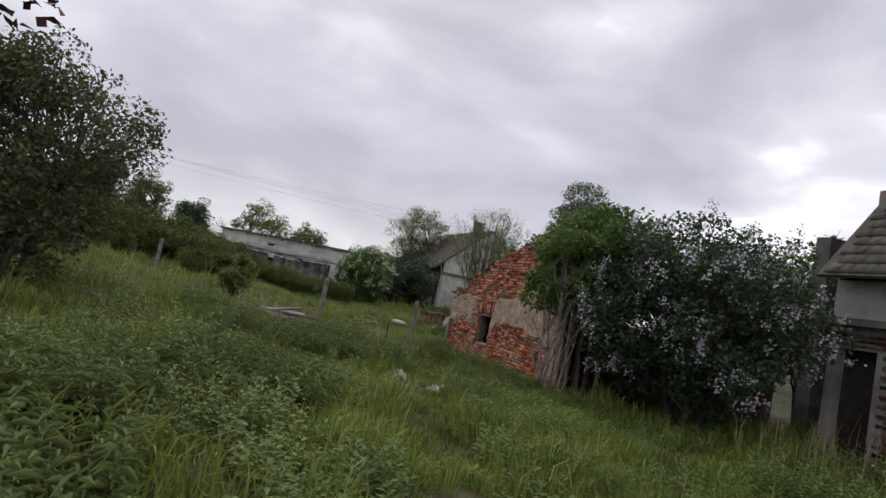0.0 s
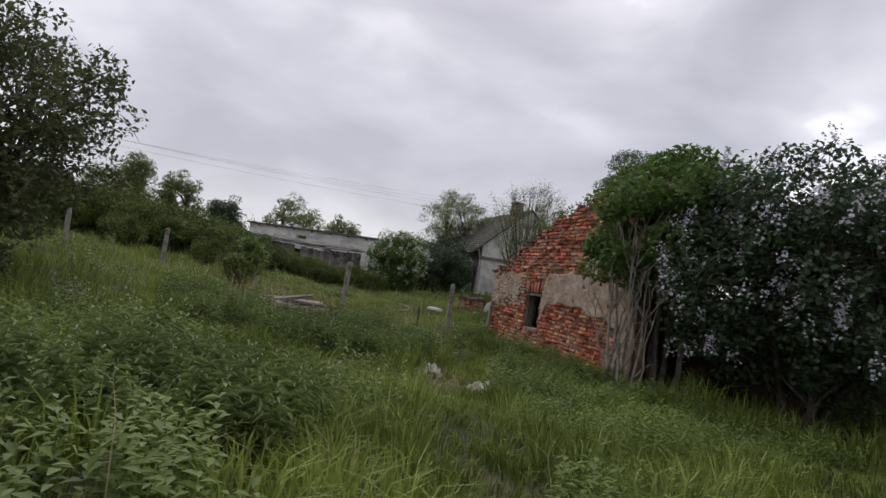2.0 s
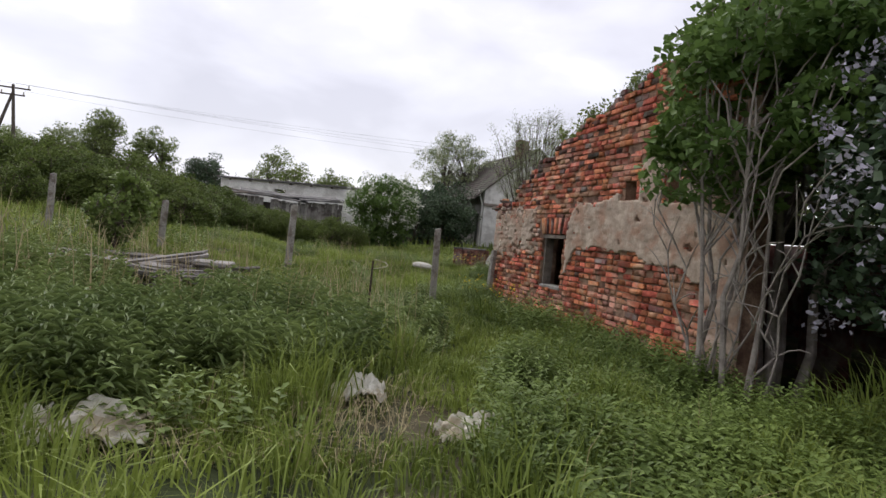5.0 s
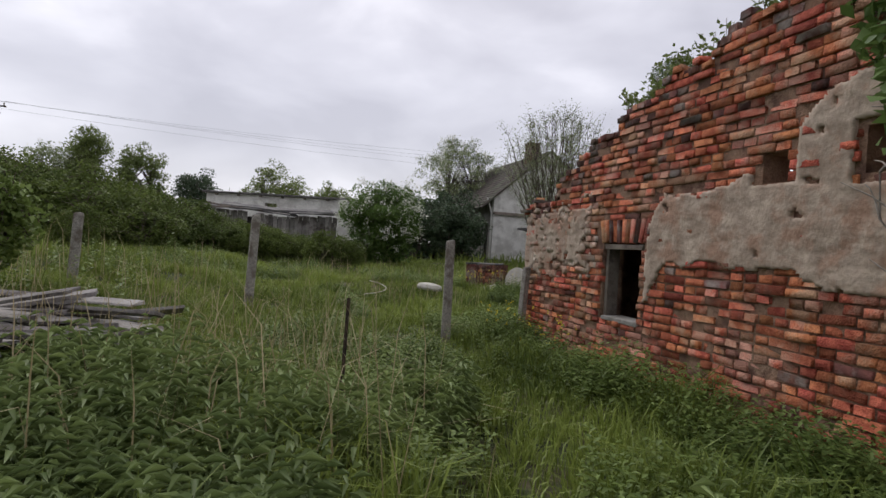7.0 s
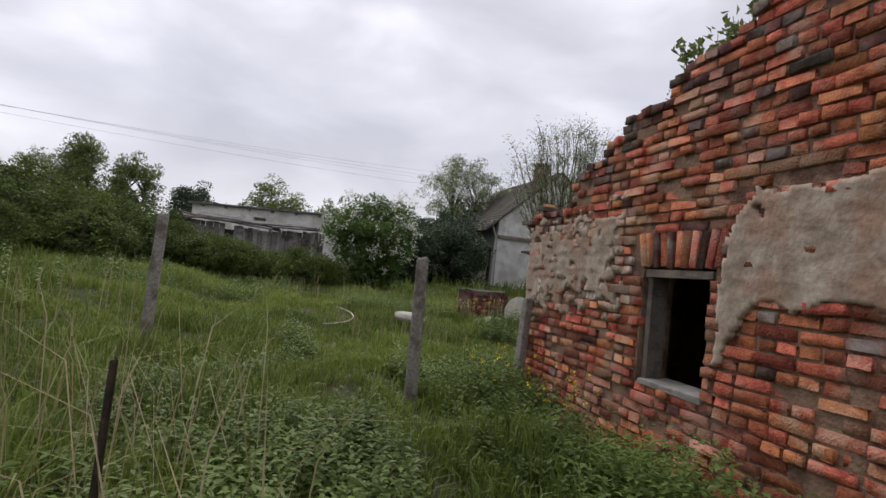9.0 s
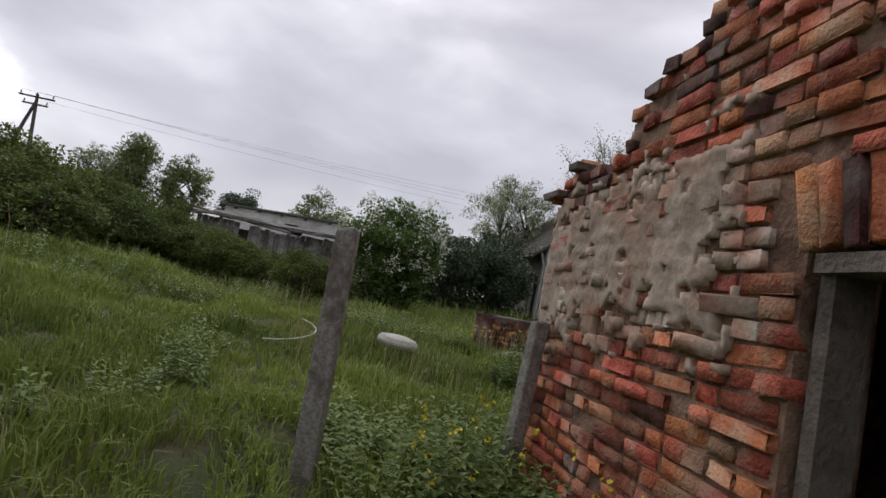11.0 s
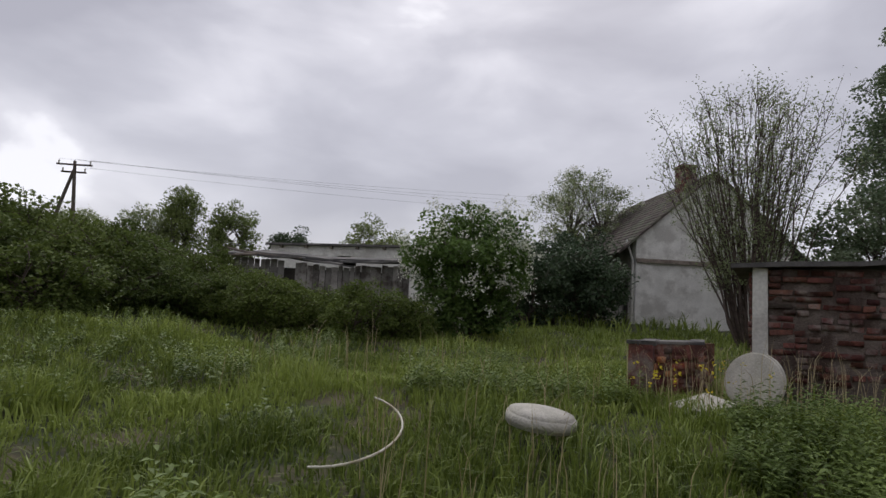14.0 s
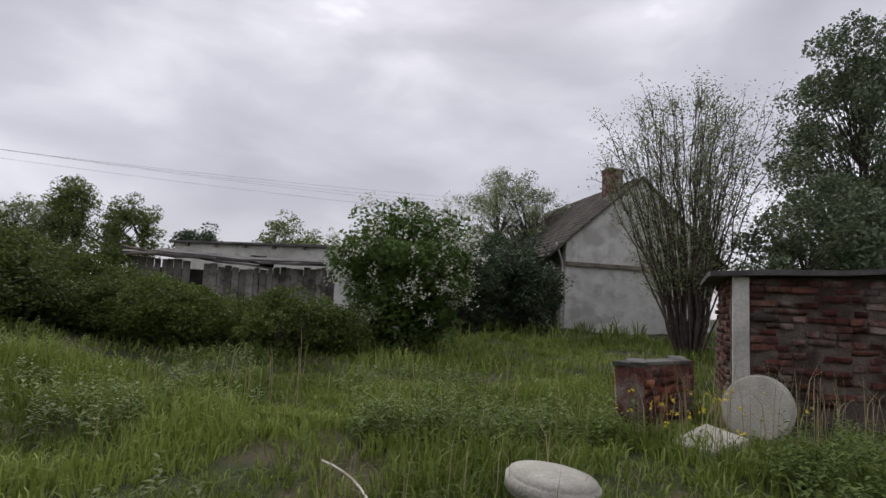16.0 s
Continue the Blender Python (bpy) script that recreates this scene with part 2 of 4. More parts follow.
def tube_arrays(lines, sides=5):
    """Tapered tubes along lines of (points, radii), as arrays of corners and quads."""
    V, F, base = [], [], 0
    ang = np.arange(sides) * 2 * np.pi / sides
    for pts, rad in lines:
        pts = np.asarray(pts, float)
        d = np.gradient(pts, axis=0)
        d /= np.linalg.norm(d, axis=1, keepdims=True) + 1e-9
        ref = np.where(np.abs(d[:, 2:3]) > 0.9, np.array([[1.0, 0, 0]]), np.array([[0, 0, 1.0]]))
        a = np.cross(d, ref)
        a /= np.linalg.norm(a, axis=1, keepdims=True) + 1e-9
        b = np.cross(d, a)
        rings = pts[:, None] + np.asarray(rad)[:, None, None] * (np.cos(ang)[None, :, None] * a[:, None] + np.sin(ang)[None, :, None] * b[:, None])
        V.append(rings.reshape(-1, 3))
        n = len(pts)
        i, j = np.meshgrid(np.arange(n - 1), np.arange(sides), indexing="ij")
        i, j = i.ravel(), j.ravel()
        k = (j + 1) % sides
        F.append(base + np.stack([i * sides + j, i * sides + k, (i + 1) * sides + k, (i + 1) * sides + j], 1))
        base += n * sides
    return np.concatenate(V), np.concatenate(F)


def bend(p, q, sag, n=5, wob=0.0, r=None):
    """A bowed line from p to q; sag lifts or lowers its middle."""
    u = np.linspace(0, 1, n)[:, None]
    p, q = np.asarray(p, float), np.asarray(q, float)
    pts = p + (q - p) * u
    pts[:, 2] += (4 * u * (1 - u))[:, 0] * sag
    if wob and r is not None:
        pts[1:-1] += r.normal(0, wob, (n - 2, 3))
    return pts


def leaf_arrays(r, centres, length, width, droop=0.0, up=0.25):
    """Kite-shaped leaves with a folded midrib at random turns."""
    n = len(centres)
    d = r.normal(0, 1, (n, 3))
    d[:, 2] = d[:, 2] * 0.7 + up - droop
    d /= np.linalg.norm(d, axis=1, keepdims=True)
    s = np.cross(d, r.normal(0, 1, (n, 3)) + np.array([0, 0, 1.2]))
    s /= np.linalg.norm(s, axis=1, keepdims=True) + 1e-9
    nrm = np.cross(s, d)
    L = (length * r.uniform(0.6, 1.25, n))[:, None]
    W = (width * r.uniform(0.7, 1.2, n))[:, None]
    base = centres - d * L * 0.5
    v = np.stack([base, base + d * L * 0.42 + s * W * 0.5 + nrm * W * 0.18, base + d * L, base + d * L * 0.42 - s * W * 0.5 + nrm * W * 0.18], 1).reshape(-1, 3)
    k = np.arange(n)[:, None] * 4
    return v, np.concatenate([k + np.array([[0, 1, 2]]), k + np.array([[0, 2, 3]])], 0)


def ground_z(x, y):
    x, y = np.asarray(x, float), np.asarray(y, float)
    z = np.interp(y, [-12, 0, 4, 8, 12, 15, 17, 20, 23, 28, 37, 60, 200], [0.6, 0.44, 0.34, 0.22, 0.16, 0.19, 0.30, 0.48, 0.56, 0.68, 1.0, 1.6, 3.0])
    z = z + 0.07 * np.clip(5 - x, 0, 13) * (1 - 0.65 * np.clip((y - 20) / 5, 0, 1))
    z = z + 0.95 * np.exp(-0.5 * (((x + 4) / 5.0) ** 2 + ((y - 29) / 4.0) ** 2))
    z = z + 0.06 * np.sin(x * 1.3 + 0.7 * y) * np.sin(y * 0.9 - 0.4 * x) + 0.03 * np.sin(3.1 * x + 1) * np.sin(2.7 * y)
    return z


def gz(x, y):
    return float(ground_z(x, y))


def crown_tree(name, label, category, at, height, radius, crown_low, clumps, leaves, leaf, mat, bark, seed, stems=1, trunk_r=0.09, clump_r=0.45,
               bloom=None, bloom_n=0, bloom_label="", flat=1.0, up=0.25, group="", twigs=3):
    """A tree or shrub: tapered trunk and limbs out to uneven clumps of small leaves."""
    r = np.random.default_rng(seed)
    root = thing(name, label, category, at, group)
    zc, zr = (height + crown_low) / 2, (height - crown_low) / 2
    c = r.normal(0, 1, (clumps, 3))
    c /= np.linalg.norm(c, axis=1, keepdims=True)
    c *= r.uniform(0.35, 1.0, (clumps, 1)) ** 0.6
    c[:, 0] *= radius * r.uniform(0.75, 1.1, clumps)
    c[:, 1] *= radius * flat * r.uniform(0.75, 1.1, clumps)
    c[:, 2] = zc + c[:, 2] * zr * r.uniform(0.85, 1.08, clumps)
    lines = []
    for s in range(stems):
        a = 2 * np.pi * s / max(stems, 1) + r.uniform(0, 1)
        off = 0.0 if stems == 1 else 0.16
        foot = np.array([np.cos(a) * off, np.sin(a) * off, -0.15])
        top = np.array([np.cos(a) * radius * (0.1 if stems == 1 else 0.5), np.sin(a) * radius * (0.1 if stems == 1 else 0.5), height * 0.82])
        line = bend(foot, top, 0, 7, 0.05, r)
        lines.append((line, np.linspace(trunk_r, trunk_r * 0.22, 7)))
        for q in c[s::stems]:
            j = int(np.clip(np.round(6 * (q[2] * 0.62) / (height * 0.82)), 1, 5))
            lines.append((bend(line[j], q, 0.12, 5, 0.04, r), np.linspace(trunk_r * 0.38, 0.006, 5)))
    for q in c:
        for _ in range(twigs):
            lines.append((bend(q + r.normal(0, 0.06, 3), q + r.uniform(-0.85, 0.85, 3) * clump_r + np.array([0, 0, 0.05]), 0.04, 3), np.linspace(0.008, 0.003, 3)))
    put("trunk", raw_mesh("trunk", *tube_arrays(lines)), bark, root)
    which = r.integers(0, clumps, leaves)
    g = r.normal(0, 1, (leaves, 3))
    g *= (r.uniform(0.3, 1.0, leaves) ** 0.5 / (np.linalg.norm(g, axis=1) + 1e-6))[:, None]
    size = r.uniform(0.6, 1.25, clumps)[which][:, None]
    p = c[which] + g * clump_r * size * np.array([1, 1, 0.8])
    put("crown", raw_mesh("crown", *leaf_arrays(r, p, leaf, leaf * 0.62, 0, up)), mat, root)
    if bloom_n:
        outer = c[np.argsort(-(np.linalg.norm(c[:, :2], axis=1) / radius + (c[:, 2] - zc) / zr))[:max(6, int(clumps * 0.8))]]
        o = outer[r.integers(0, len(outer), bloom_n)]
        d = o - np.array([0, 0, zc])
        d /= np.linalg.norm(d, axis=1, keepdims=True) + 1e-6
        d = d + r.normal(0, 0.55, (bloom_n, 3))
        d /= np.linalg.norm(d, axis=1, keepdims=True)
        heads = o + d * clump_r * r.uniform(0.75, 1.15, (bloom_n, 1))
        per = 20
        pts = np.repeat(heads, per, 0) + r.normal(0, 0.05, (bloom_n * per, 3)) * np.array([1, 1, 1.4])
        put("blossom", raw_mesh("blossom", *leaf_arrays(r, pts, 0.05, 0.045)), bloom, root, bloom_label)
    return root


def blades(r, xy, h, w, lean=0.5, facing=None):
    """Bent grass blades rising from the ground at xy."""
    n = len(xy)
    z = ground_z(xy[:, 0], xy[:, 1]) - 0.02
    p = np.column_stack([xy, z])
    a = r.uniform(0, 2 * np.pi, n)
    side = np.column_stack([np.cos(a), np.sin(a), np.zeros(n)]) * (w * 0.5)[:, None]
    b = (a + np.pi / 2 if facing is None else facing) + r.normal(0, 0.5, n)
    out = np.column_stack([np.cos(b), np.sin(b), np.zeros(n)]) * (h * lean * r.uniform(0.15, 1.0, n))[:, None]
    up = np.column_stack([np.zeros(n), np.zeros(n), h])
    mid = p + up * 0.62 + out * 0.3
    tip = p + up * (0.98 - 0.35 * np.clip(np.linalg.norm(out, axis=1) / h, 0, 1))[:, None] + out
    v = np.stack([p - side, p + side, mid + side * 0.8, mid - side * 0.8, tip], 1).reshape(-1, 3)
    k = np.arange(n)[:, None] * 5
    return v, np.concatenate([k + np.array([[0, 1, 2]]), k + np.array([[0, 2, 3]]), k + np.array([[3, 2, 4]])], 0)


def herbs(r, xy, h, leaf_l, leaf_w, per=16, droop=0.35):
    """Leafy weeds: upright stems with leaves set round them."""
    n = len(xy)
    z = ground_z(xy[:, 0], xy[:, 1])
    lean = r.normal(0, 0.10, (n, 2))
    k = np.arange(per)
    u = (0.25 + 0.75 * (k + 0.5) / per)[None, :] * np.ones((n, 1))
    az = (k * 2.4)[None, :] + r.uniform(0, 6.28, (n, 1)) + r.normal(0, 0.3, (n, per))
    H = h[:, None] * u
    root = np.stack([xy[:, 0:1] + lean[:, 0:1] * H, xy[:, 1:2] + lean[:, 1:2] * H, z[:, None] + H], 2)
    L = leaf_l * r.uniform(0.6, 1.2, (n, per)) * (1.15 - 0.55 * u)
    rise = r.normal(0.45, 0.25, (n, per)) * (0.4 + u)
    d = np.stack([np.cos(az), np.sin(az), rise], 2)
    d /= np.linalg.norm(d, axis=2, keepdims=True)
    s = np.stack([-np.sin(az), np.cos(az), np.zeros_like(az)], 2)
    W = (L * leaf_w)[..., None]
    L = L[..., None]
    mid = root + d * L * 0.5
    tip = root + d * L - np.array([0, 0, 1.0]) * L * droop
    v = np.stack([root, mid + s * W * 0.5, tip, mid - s * W * 0.5], 2).reshape(-1, 3)
    q = np.arange(n * per)[:, None] * 4
    return v, np.concatenate([q + np.array([[0, 1, 2]]), q + np.array([[0, 2, 3]])], 0)


def spread(r, n, x0, x1, y0, y1, keep=None):
    xy = np.column_stack([r.uniform(x0, x1, n), r.uniform(y0, y1, n)])
    inside = (xy[:, 0] > 7.9) & (xy[:, 1] > 10.2) & (xy[:, 1] < 16.75) & (xy[:, 0] < 14)
    house = (xy[:, 0] > 15.1) & (xy[:, 1] > 36.7)
    ok = ~(inside | house)
    if keep is not None:
        ok &= keep(xy)
    return xy[ok]


def wall_boxes(bm, p0, d, length, z0, z1, thick, openings=()):
    """A straight wall of the given thickness with openings (s0, s1, z0, z1) right through it."""
    d = Vector((d[0], d[1], 0)).normalized()
    nrm = Vector((d.y, -d.x, 0))
    ss = sorted({0, length, *[o[0] for o in openings], *[o[1] for o in openings]})
    for a, b in zip(ss, ss[1:]):
        mid = (a + b) / 2
        gaps = sorted((o[2], o[3]) for o in openings if o[0] < mid < o[1])
        z = z0
        for g0, g1 in gaps + [(z1, z1)]:
            if g0 - z > 0.01:
                m = Matrix(((d.x, nrm.x, 0, p0[0]), (d.y, nrm.y, 0, p0[1]), (0, 0, 1, 0), (0, 0, 0, 1)))
                box_into(bm, (a, 0, z), (b, thick, g0), m)
            z = g1

# ---- ground ----
gx = np.concatenate([[-900, -300, -120, -60, -35], np.arange(-22, 24.1, 0.4), [35, 60, 120, 300, 900]])
gy = np.concatenate([[-900, -300, -100, -40, -15], np.arange(-8, 44.1, 0.4), [55, 75, 120, 300, 900]])
GX, GY = np.meshgrid(gx, gy, indexing="ij")
gi, gj = np.meshgrid(np.arange(len(gx) - 1), np.arange(len(gy) - 1), indexing="ij")
gk = (gi * len(gy) + gj).ravel()
ground = put("ground", raw_mesh("ground", np.column_stack([GX.ravel(), GY.ravel(), ground_z(GX, GY).ravel()]),
                                np.stack([gk, gk + len(gy), gk + len(gy) + 1, gk + 1], 1)), M_soil)
tagged(ground, "damp dark soil of an overgrown meadow", "ground", kind="structure")

# ---- ruined brick barn: gable wall, with a window and putlog holes ----
COURSE, HALF = 0.073, 0.13
WY0, WY1, WX, WT = 10.45, 16.46, 8.0, 0.26


def wall_top(y):
    return float(np.interp(y, [9.6, 11.0, 11.9, 12.45, 13.0, 13.5, 14.2, 14.7, 15.1, 15.3, 15.62, 15.7, 16.4, 16.7],
                           [3.6, 3.72, 3.50, 3.34, 3.20, 3.08, 2.88, 2.70, 2.57, 2.46, 2.28, 2.10, 2.03, 1.92])) + 0.05 * math.sin(9 * y) + 0.03 * math.sin(23 * y)


OPENINGS = [(13.78, 14.46, 0.80, 1.60), (12.14, 12.42, 2.09, 2.30), (11.38, 11.64, 2.05, 2.34)]
POCKETS = [(13.14, 13.34, 2.09, 2.19), (13.46, 13.60, 1.89, 2.02), (14.28, 14.41, 2.12, 2.21), (14.84, 14.96, 1.66, 1.73), (15.06, 15.24, 1.66, 1.76), (15.38, 15.66, 1.35, 1.44),
           (14.86, 14.96, 1.31, 1.38), (12.3, 12.42, 1.38, 1.44), (13.1, 13.22, 1.0, 1.07), (12.6, 12.72, 1.43, 1.50), (11.9, 12.0, 1.86, 1.92)]


def solid(y, z):
    if z > wall_top(y) or y < WY0 or y > WY1:
        return False
    return not any(a < y < b and c < z < d for a, b, c, d in OPENINGS)


cy = np.arange(WY0, WY1 + 0.01, 0.0652)
cz = np.arange(-0.2, 4.3, COURSE)
full = [[solid((a + b) / 2, (c + d) / 2) for c, d in zip(cz, cz[1:])] for a, b in zip(cy, cy[1:])]
cv, cf = [], []


def quad(*corners):
    cf.append([len(cv) + i for i in range(4)])
    cv.extend(corners)


for i in range(len(cy) - 1):
    for j in range(len(cz) - 1):
        if not full[i][j]:
            continue
        a, b, c, d, f0, f1 = cy[i], cy[i + 1], cz[j], cz[j + 1], WX + 0.012, WX + WT
        quad((f0, a, c), (f0, a, d), (f0, b, d), (f0, b, c))
        quad((f1, a, c), (f1, b, c), (f1, b, d), (f1, a, d))
        if j + 1 == len(cz) - 1 or not full[i][j + 1]:
            quad((f0, a, d), (f1, a, d), (f1, b, d), (f0, b, d))
        if j and not full[i][j - 1]:
            quad((f0, a, c), (f0, b, c), (f1, b, c), (f1, a, c))
        if i == 0 or not full[i - 1][j]:
            quad((f0, a, c), (f1, a, c), (f1, a, d), (f0, a, d))
        if i == len(cy) - 2 or not full[i + 1][j]:
            quad((f0, b, c), (f0, b, d), (f1, b, d), (f1, b, c))
barn = thing("ruined_barn", "ruined roofless red brick barn with crumbling plaster and overgrown gable", "barn", (0, 0, 0))
gable_core = put("mortar_core", raw_mesh("mortar_core", cv, cf), M_mortar, barn, "crumbling lime mortar core of the wall")


def brick_mesh(name, length, seed, height=0.0595, depth=0.11, mat=None):
    """A worn brick, front towards -x, its corners knocked off unevenly."""
    r = random.Random(seed)
    v = []
    c = 0.004
    for x, ins in ((0.0, c), (c * 0.9, 0.0), (depth, 0.0)):
        for sy, sz in ((-1, -1), (1, -1), (1, 1), (-1, 1)):
            j = 0.0068 if x < depth else 0.0
            v.append((x + r.uniform(-j, j), sy * (length / 2 - ins) + r.uniform(-j, j), sz * (height / 2 - ins) + r.uniform(-j, j)))
    f = [(0, 3, 2, 1)]
    for k in (0, 4):
        for i in range(4):
            f.append((k + i, k + (i + 1) % 4, k + 4 + (i + 1) % 4, k + 4 + i))
    me = raw_mesh(name, v, f)
    if mat:
        me.materials.append(mat)
    return me


BR = {(k, w): [brick_mesh("brick", L, 11 * s + w, mat=m) for s in range(7)]
      for k, L in (("s", 0.240), ("h", 0.114)) for w, m in ((0, M_brick), (1, M_wash), (2, M_brick_old))}
rb = random.Random(5)


def washed(y, z):
    """Where old limewash still clings to the bricks."""
    q = noise.noise(Vector((y * 1.7, z * 2.6, 3.0))) * 0.35
    if y > 14.65:
        return 1.30 + q * 0.6 < z < 2.1 + q and not (15.0 + q < y < 15.7 and z > 2.0)
    return False


def plastered(y, z):
    q = noise.noise(Vector((y * 2.1, z * 2.9, 7.7))) * 0.22 + noise.noise(Vector((y * 7, z * 9, 1.7))) * 0.07
    low = np.interp(y, [9.6, 10.85, 10.95, 11.6, 12.6, 12.8, 13.36, 13.7], [-0.2, -0.2, 1.25, 1.40, 1.40, 1.46, 1.42, 1.06])
    high = np.interp(y, [9.6, 10.6, 11.2, 11.84, 12.3, 13.0, 13.47, 13.72], [3.0, 3.0, 2.75, 2.62, 2.14, 2.12, 2.02, 1.8])
    if y > 14.75:
        p = noise.noise(Vector((y * 6.5, z * 9.5, 21.0))) * 0.7 + noise.noise(Vector((y * 16, z * 20, 8.0))) * 0.35
        edge = min(z - 1.30 + 0.25 * max(0.0, y - 15.6), 2.04 - z, (y - 14.75) * 0.9) * 1.6
        return edge + p * 1.05 > 0.11 and 1.1 < z < wall_top(y) - 0.04
    return low + q < z < high + q * 0.7 and y < 13.72 + q * 0.6 and not (12.08 < y < 12.48 and 2.05 < z < 2.35) and not (11.33 < y < 11.7 and 2.0 < z < 2.39)


near, rest = [], []
for j in range(len(cz) - 1):
    zc = (cz[j] + cz[j + 1]) / 2
    if zc < 0.2:
        continue
    heads = j % 2
    y = WY1
    while y > WY0 + 0.05:
        if heads:
            kind, L = ("h", 0.118) if rb.random() < 0.9 else ("s", 0.245)
        else:
            kind, L = ("s", 0.245) if rb.random() < 0.6 else ("h", 0.118)
        if kind == "s" and not all(solid(y - 0.006 - o, zc) for o in (0.02, 0.12, 0.225)):
            kind, L = "h", 0.118
        L2 = L + 0.014
        yc = y - L / 2 - 0.006
        y -= L2
        if not all(solid(yc + o, zc) for o in (-L / 2 + 0.045, 0, L / 2 - 0.045)):
            y += L2 - 0.03
            continue
        if 13.6 < yc < 14.62 and 1.58 < zc < 1.86:
            continue
        if any(a < yc < b and c < zc < d for a, b, c, d in POCKETS) or rb.random() < 0.012:
            continue
        if plastered(yc, zc) and plastered(yc + 0.1, zc) and plastered(yc - 0.1, zc) and yc < 14 and rb.random() < 0.93:
            continue
        w = 1 if washed(yc, zc) and rb.random() < 0.85 else (2 if rb.random() < (0.35 if zc > wall_top(yc) - 0.25 else 0.07) else 0)
        out = WX - 0.006 + rb.uniform(-0.014, 0.013)
        if w == 0 and rb.random() < 0.08:
            out += 0.025
        m = pose(out, yc, zc, rb.gauss(0, 1.3), rb.gauss(0, 1.4), rb.gauss(0, 1.8))
        (near if 14.25 < yc and 0.55 < zc < 2.6 and len(near) < 295 else rest).append((kind, w, m))
for kind, w, m in near:
    ob = new("brick", rb.choice(BR[kind, w]))
    ob.parent, ob.matrix_basis = gable_core, m
for w, mat, lab in ((0, M_brick, "weathered red bricks of the gable"), (1, M_wash, "limewashed bricks of the gable"), (2, M_brick_old, "sooty dark bricks of the gable")):
    V, F, base = [], [], 0
    for kind, ww, m in rest:
        if ww == w:
            me = rb.choice(BR[kind, w])
            co = np.array([m @ v.co for v in me.vertices])
            V.append(co)
            F.append(np.array([list(p.vertices) for p in me.polygons]) + base)
            base += len(co)
    if V:
        ob = put("brickwork", raw_mesh("brickwork", np.concatenate(V), np.concatenate(F)), mat, barn, lab)
        ob["kind"] = "stuff"
# raking course of loose bricks on the broken wall top
for k in range(46):
    y = 16.5 - k * 0.128
    if any(a < y < b for a, b in ((15.55, 15.62),)):
        continue
    jz = max((cz[q + 1] for q in range(len(cz) - 1) if solid(y, (cz[q] + cz[q + 1]) / 2)), default=2)
    ob = new("brick", rb.choice(BR["h", 2 if rb.random() < 0.6 else 0]))
    ob.parent = gable_core
    ob.matrix_basis = pose(WX + rb.uniform(-0.035, 0.02), y, jz + 0.033, rb.gauss(0, 5), rb.gauss(0, 3), rb.gauss(0, 7))
# flat arch of upright bricks over the window
for k in range(11):
    u = (k - 5) / 5
    ob = new("brick", rb.choice(BR["s", 0 if rb.random() < 0.75 else 2]))
    ob.parent = gable_core
    ob.matrix_basis = pose(WX - 0.008 + rb.uniform(-0.006, 0.006), 14.12 + u * 0.385, 1.735 + rb.uniform(-0.012, 0.012), 90 - u * 15 + rb.gauss(0, 1.5), 0, 0)

# plaster still on the wall, a sheet with broken edges
pv, pf, pidx = [], [], {}
ST = 0.025


def pnode(i, j, lift):
    key = (i, j, lift)
    if key not in pidx:
        y, z = 9.64 + i * ST, 0.1 + j * ST
        dy, dz = noise.noise(Vector((y * 40, z * 40, 5))) * 0.012, noise.noise(Vector((y * 40, z * 40, 9))) * 0.012
        rel = noise.noise(Vector((y * 5, z * 5, 2))) * 0.012 + noise.noise(Vector((y * 9, z * 24, 4))) * 0.011 + noise.noise(Vector((y * 22, z * 30, 8))) * 0.005
        if y > 14.2:
            ph = ((z + 0.2) / COURSE) % 1.0
            rel = rel * 0.8 + 0.004 * max(0.0, 1 - min(ph, 1 - ph) * 6) + 0.012 * noise.noise(Vector((y * 9, z * 11, 6))) + 0.004
        pidx[key] = len(pv)
        pv.append((WX - 0.022 + rel if lift else WX + 0.015, y + dy, z + dz))
    return pidx[key]


PN, PM = int((16.62 - 9.64) / ST), int((3.3 - 0.1) / ST)
pm = [[plastered(9.64 + (i + 0.5) * ST, 0.1 + (j + 0.5) * ST) and solid(9.64 + (i + 0.5) * ST, 0.1 + (j + 0.5) * ST)
       and noise.noise(Vector((i * 0.16, j * 0.20, 12.0))) < 0.56 for j in range(PM)] for i in range(PN)]
for i in range(PN):
    for j in range(PM):
        if not pm[i][j]:
            continue
        q = [(i, j), (i, j + 1), (i + 1, j + 1), (i + 1, j)]
        pf.append([pnode(*a, True) for a in q])
        for (di, dj), (a, b) in (((-1, 0), (q[0], q[1])), ((0, 1), (q[1], q[2])), ((1, 0), (q[2], q[3])), ((0, -1), (q[3], q[0]))):
            ii, jj = i + di, j + dj
            if not (0 <= ii < PN and 0 <= jj < PM) or not pm[ii][jj]:
                pf.append([pnode(*b, True), pnode(*a, True), pnode(*a, False), pnode(*b, False)])
put("plaster", raw_mesh("plaster", pv, pf), M_plaster, barn, "flaking beige lime plaster with broken edges")

# window frame of grey timber, sill and leaning boards inside
wf = bmesh.new()
for lo, hi in (((8.03, 14.405, 0.82), (8.16, 14.455, 1.595)), ((8.03, 13.785, 0.82), (8.16, 13.835, 1.595)), ((8.0, 13.79, 1.55), (8.16, 14.45, 1.60))):
    box_into(wf, lo, hi, jitter=0.004)
win = part("window_frame", wf, M_wood_brown, barn, "bare grey timber window frame without glass")
part("window_sill", box((7.985, 13.8, 0.80), (8.24, 14.44, 0.845), 0.01, jitter=0.006), M_grey_render, barn)
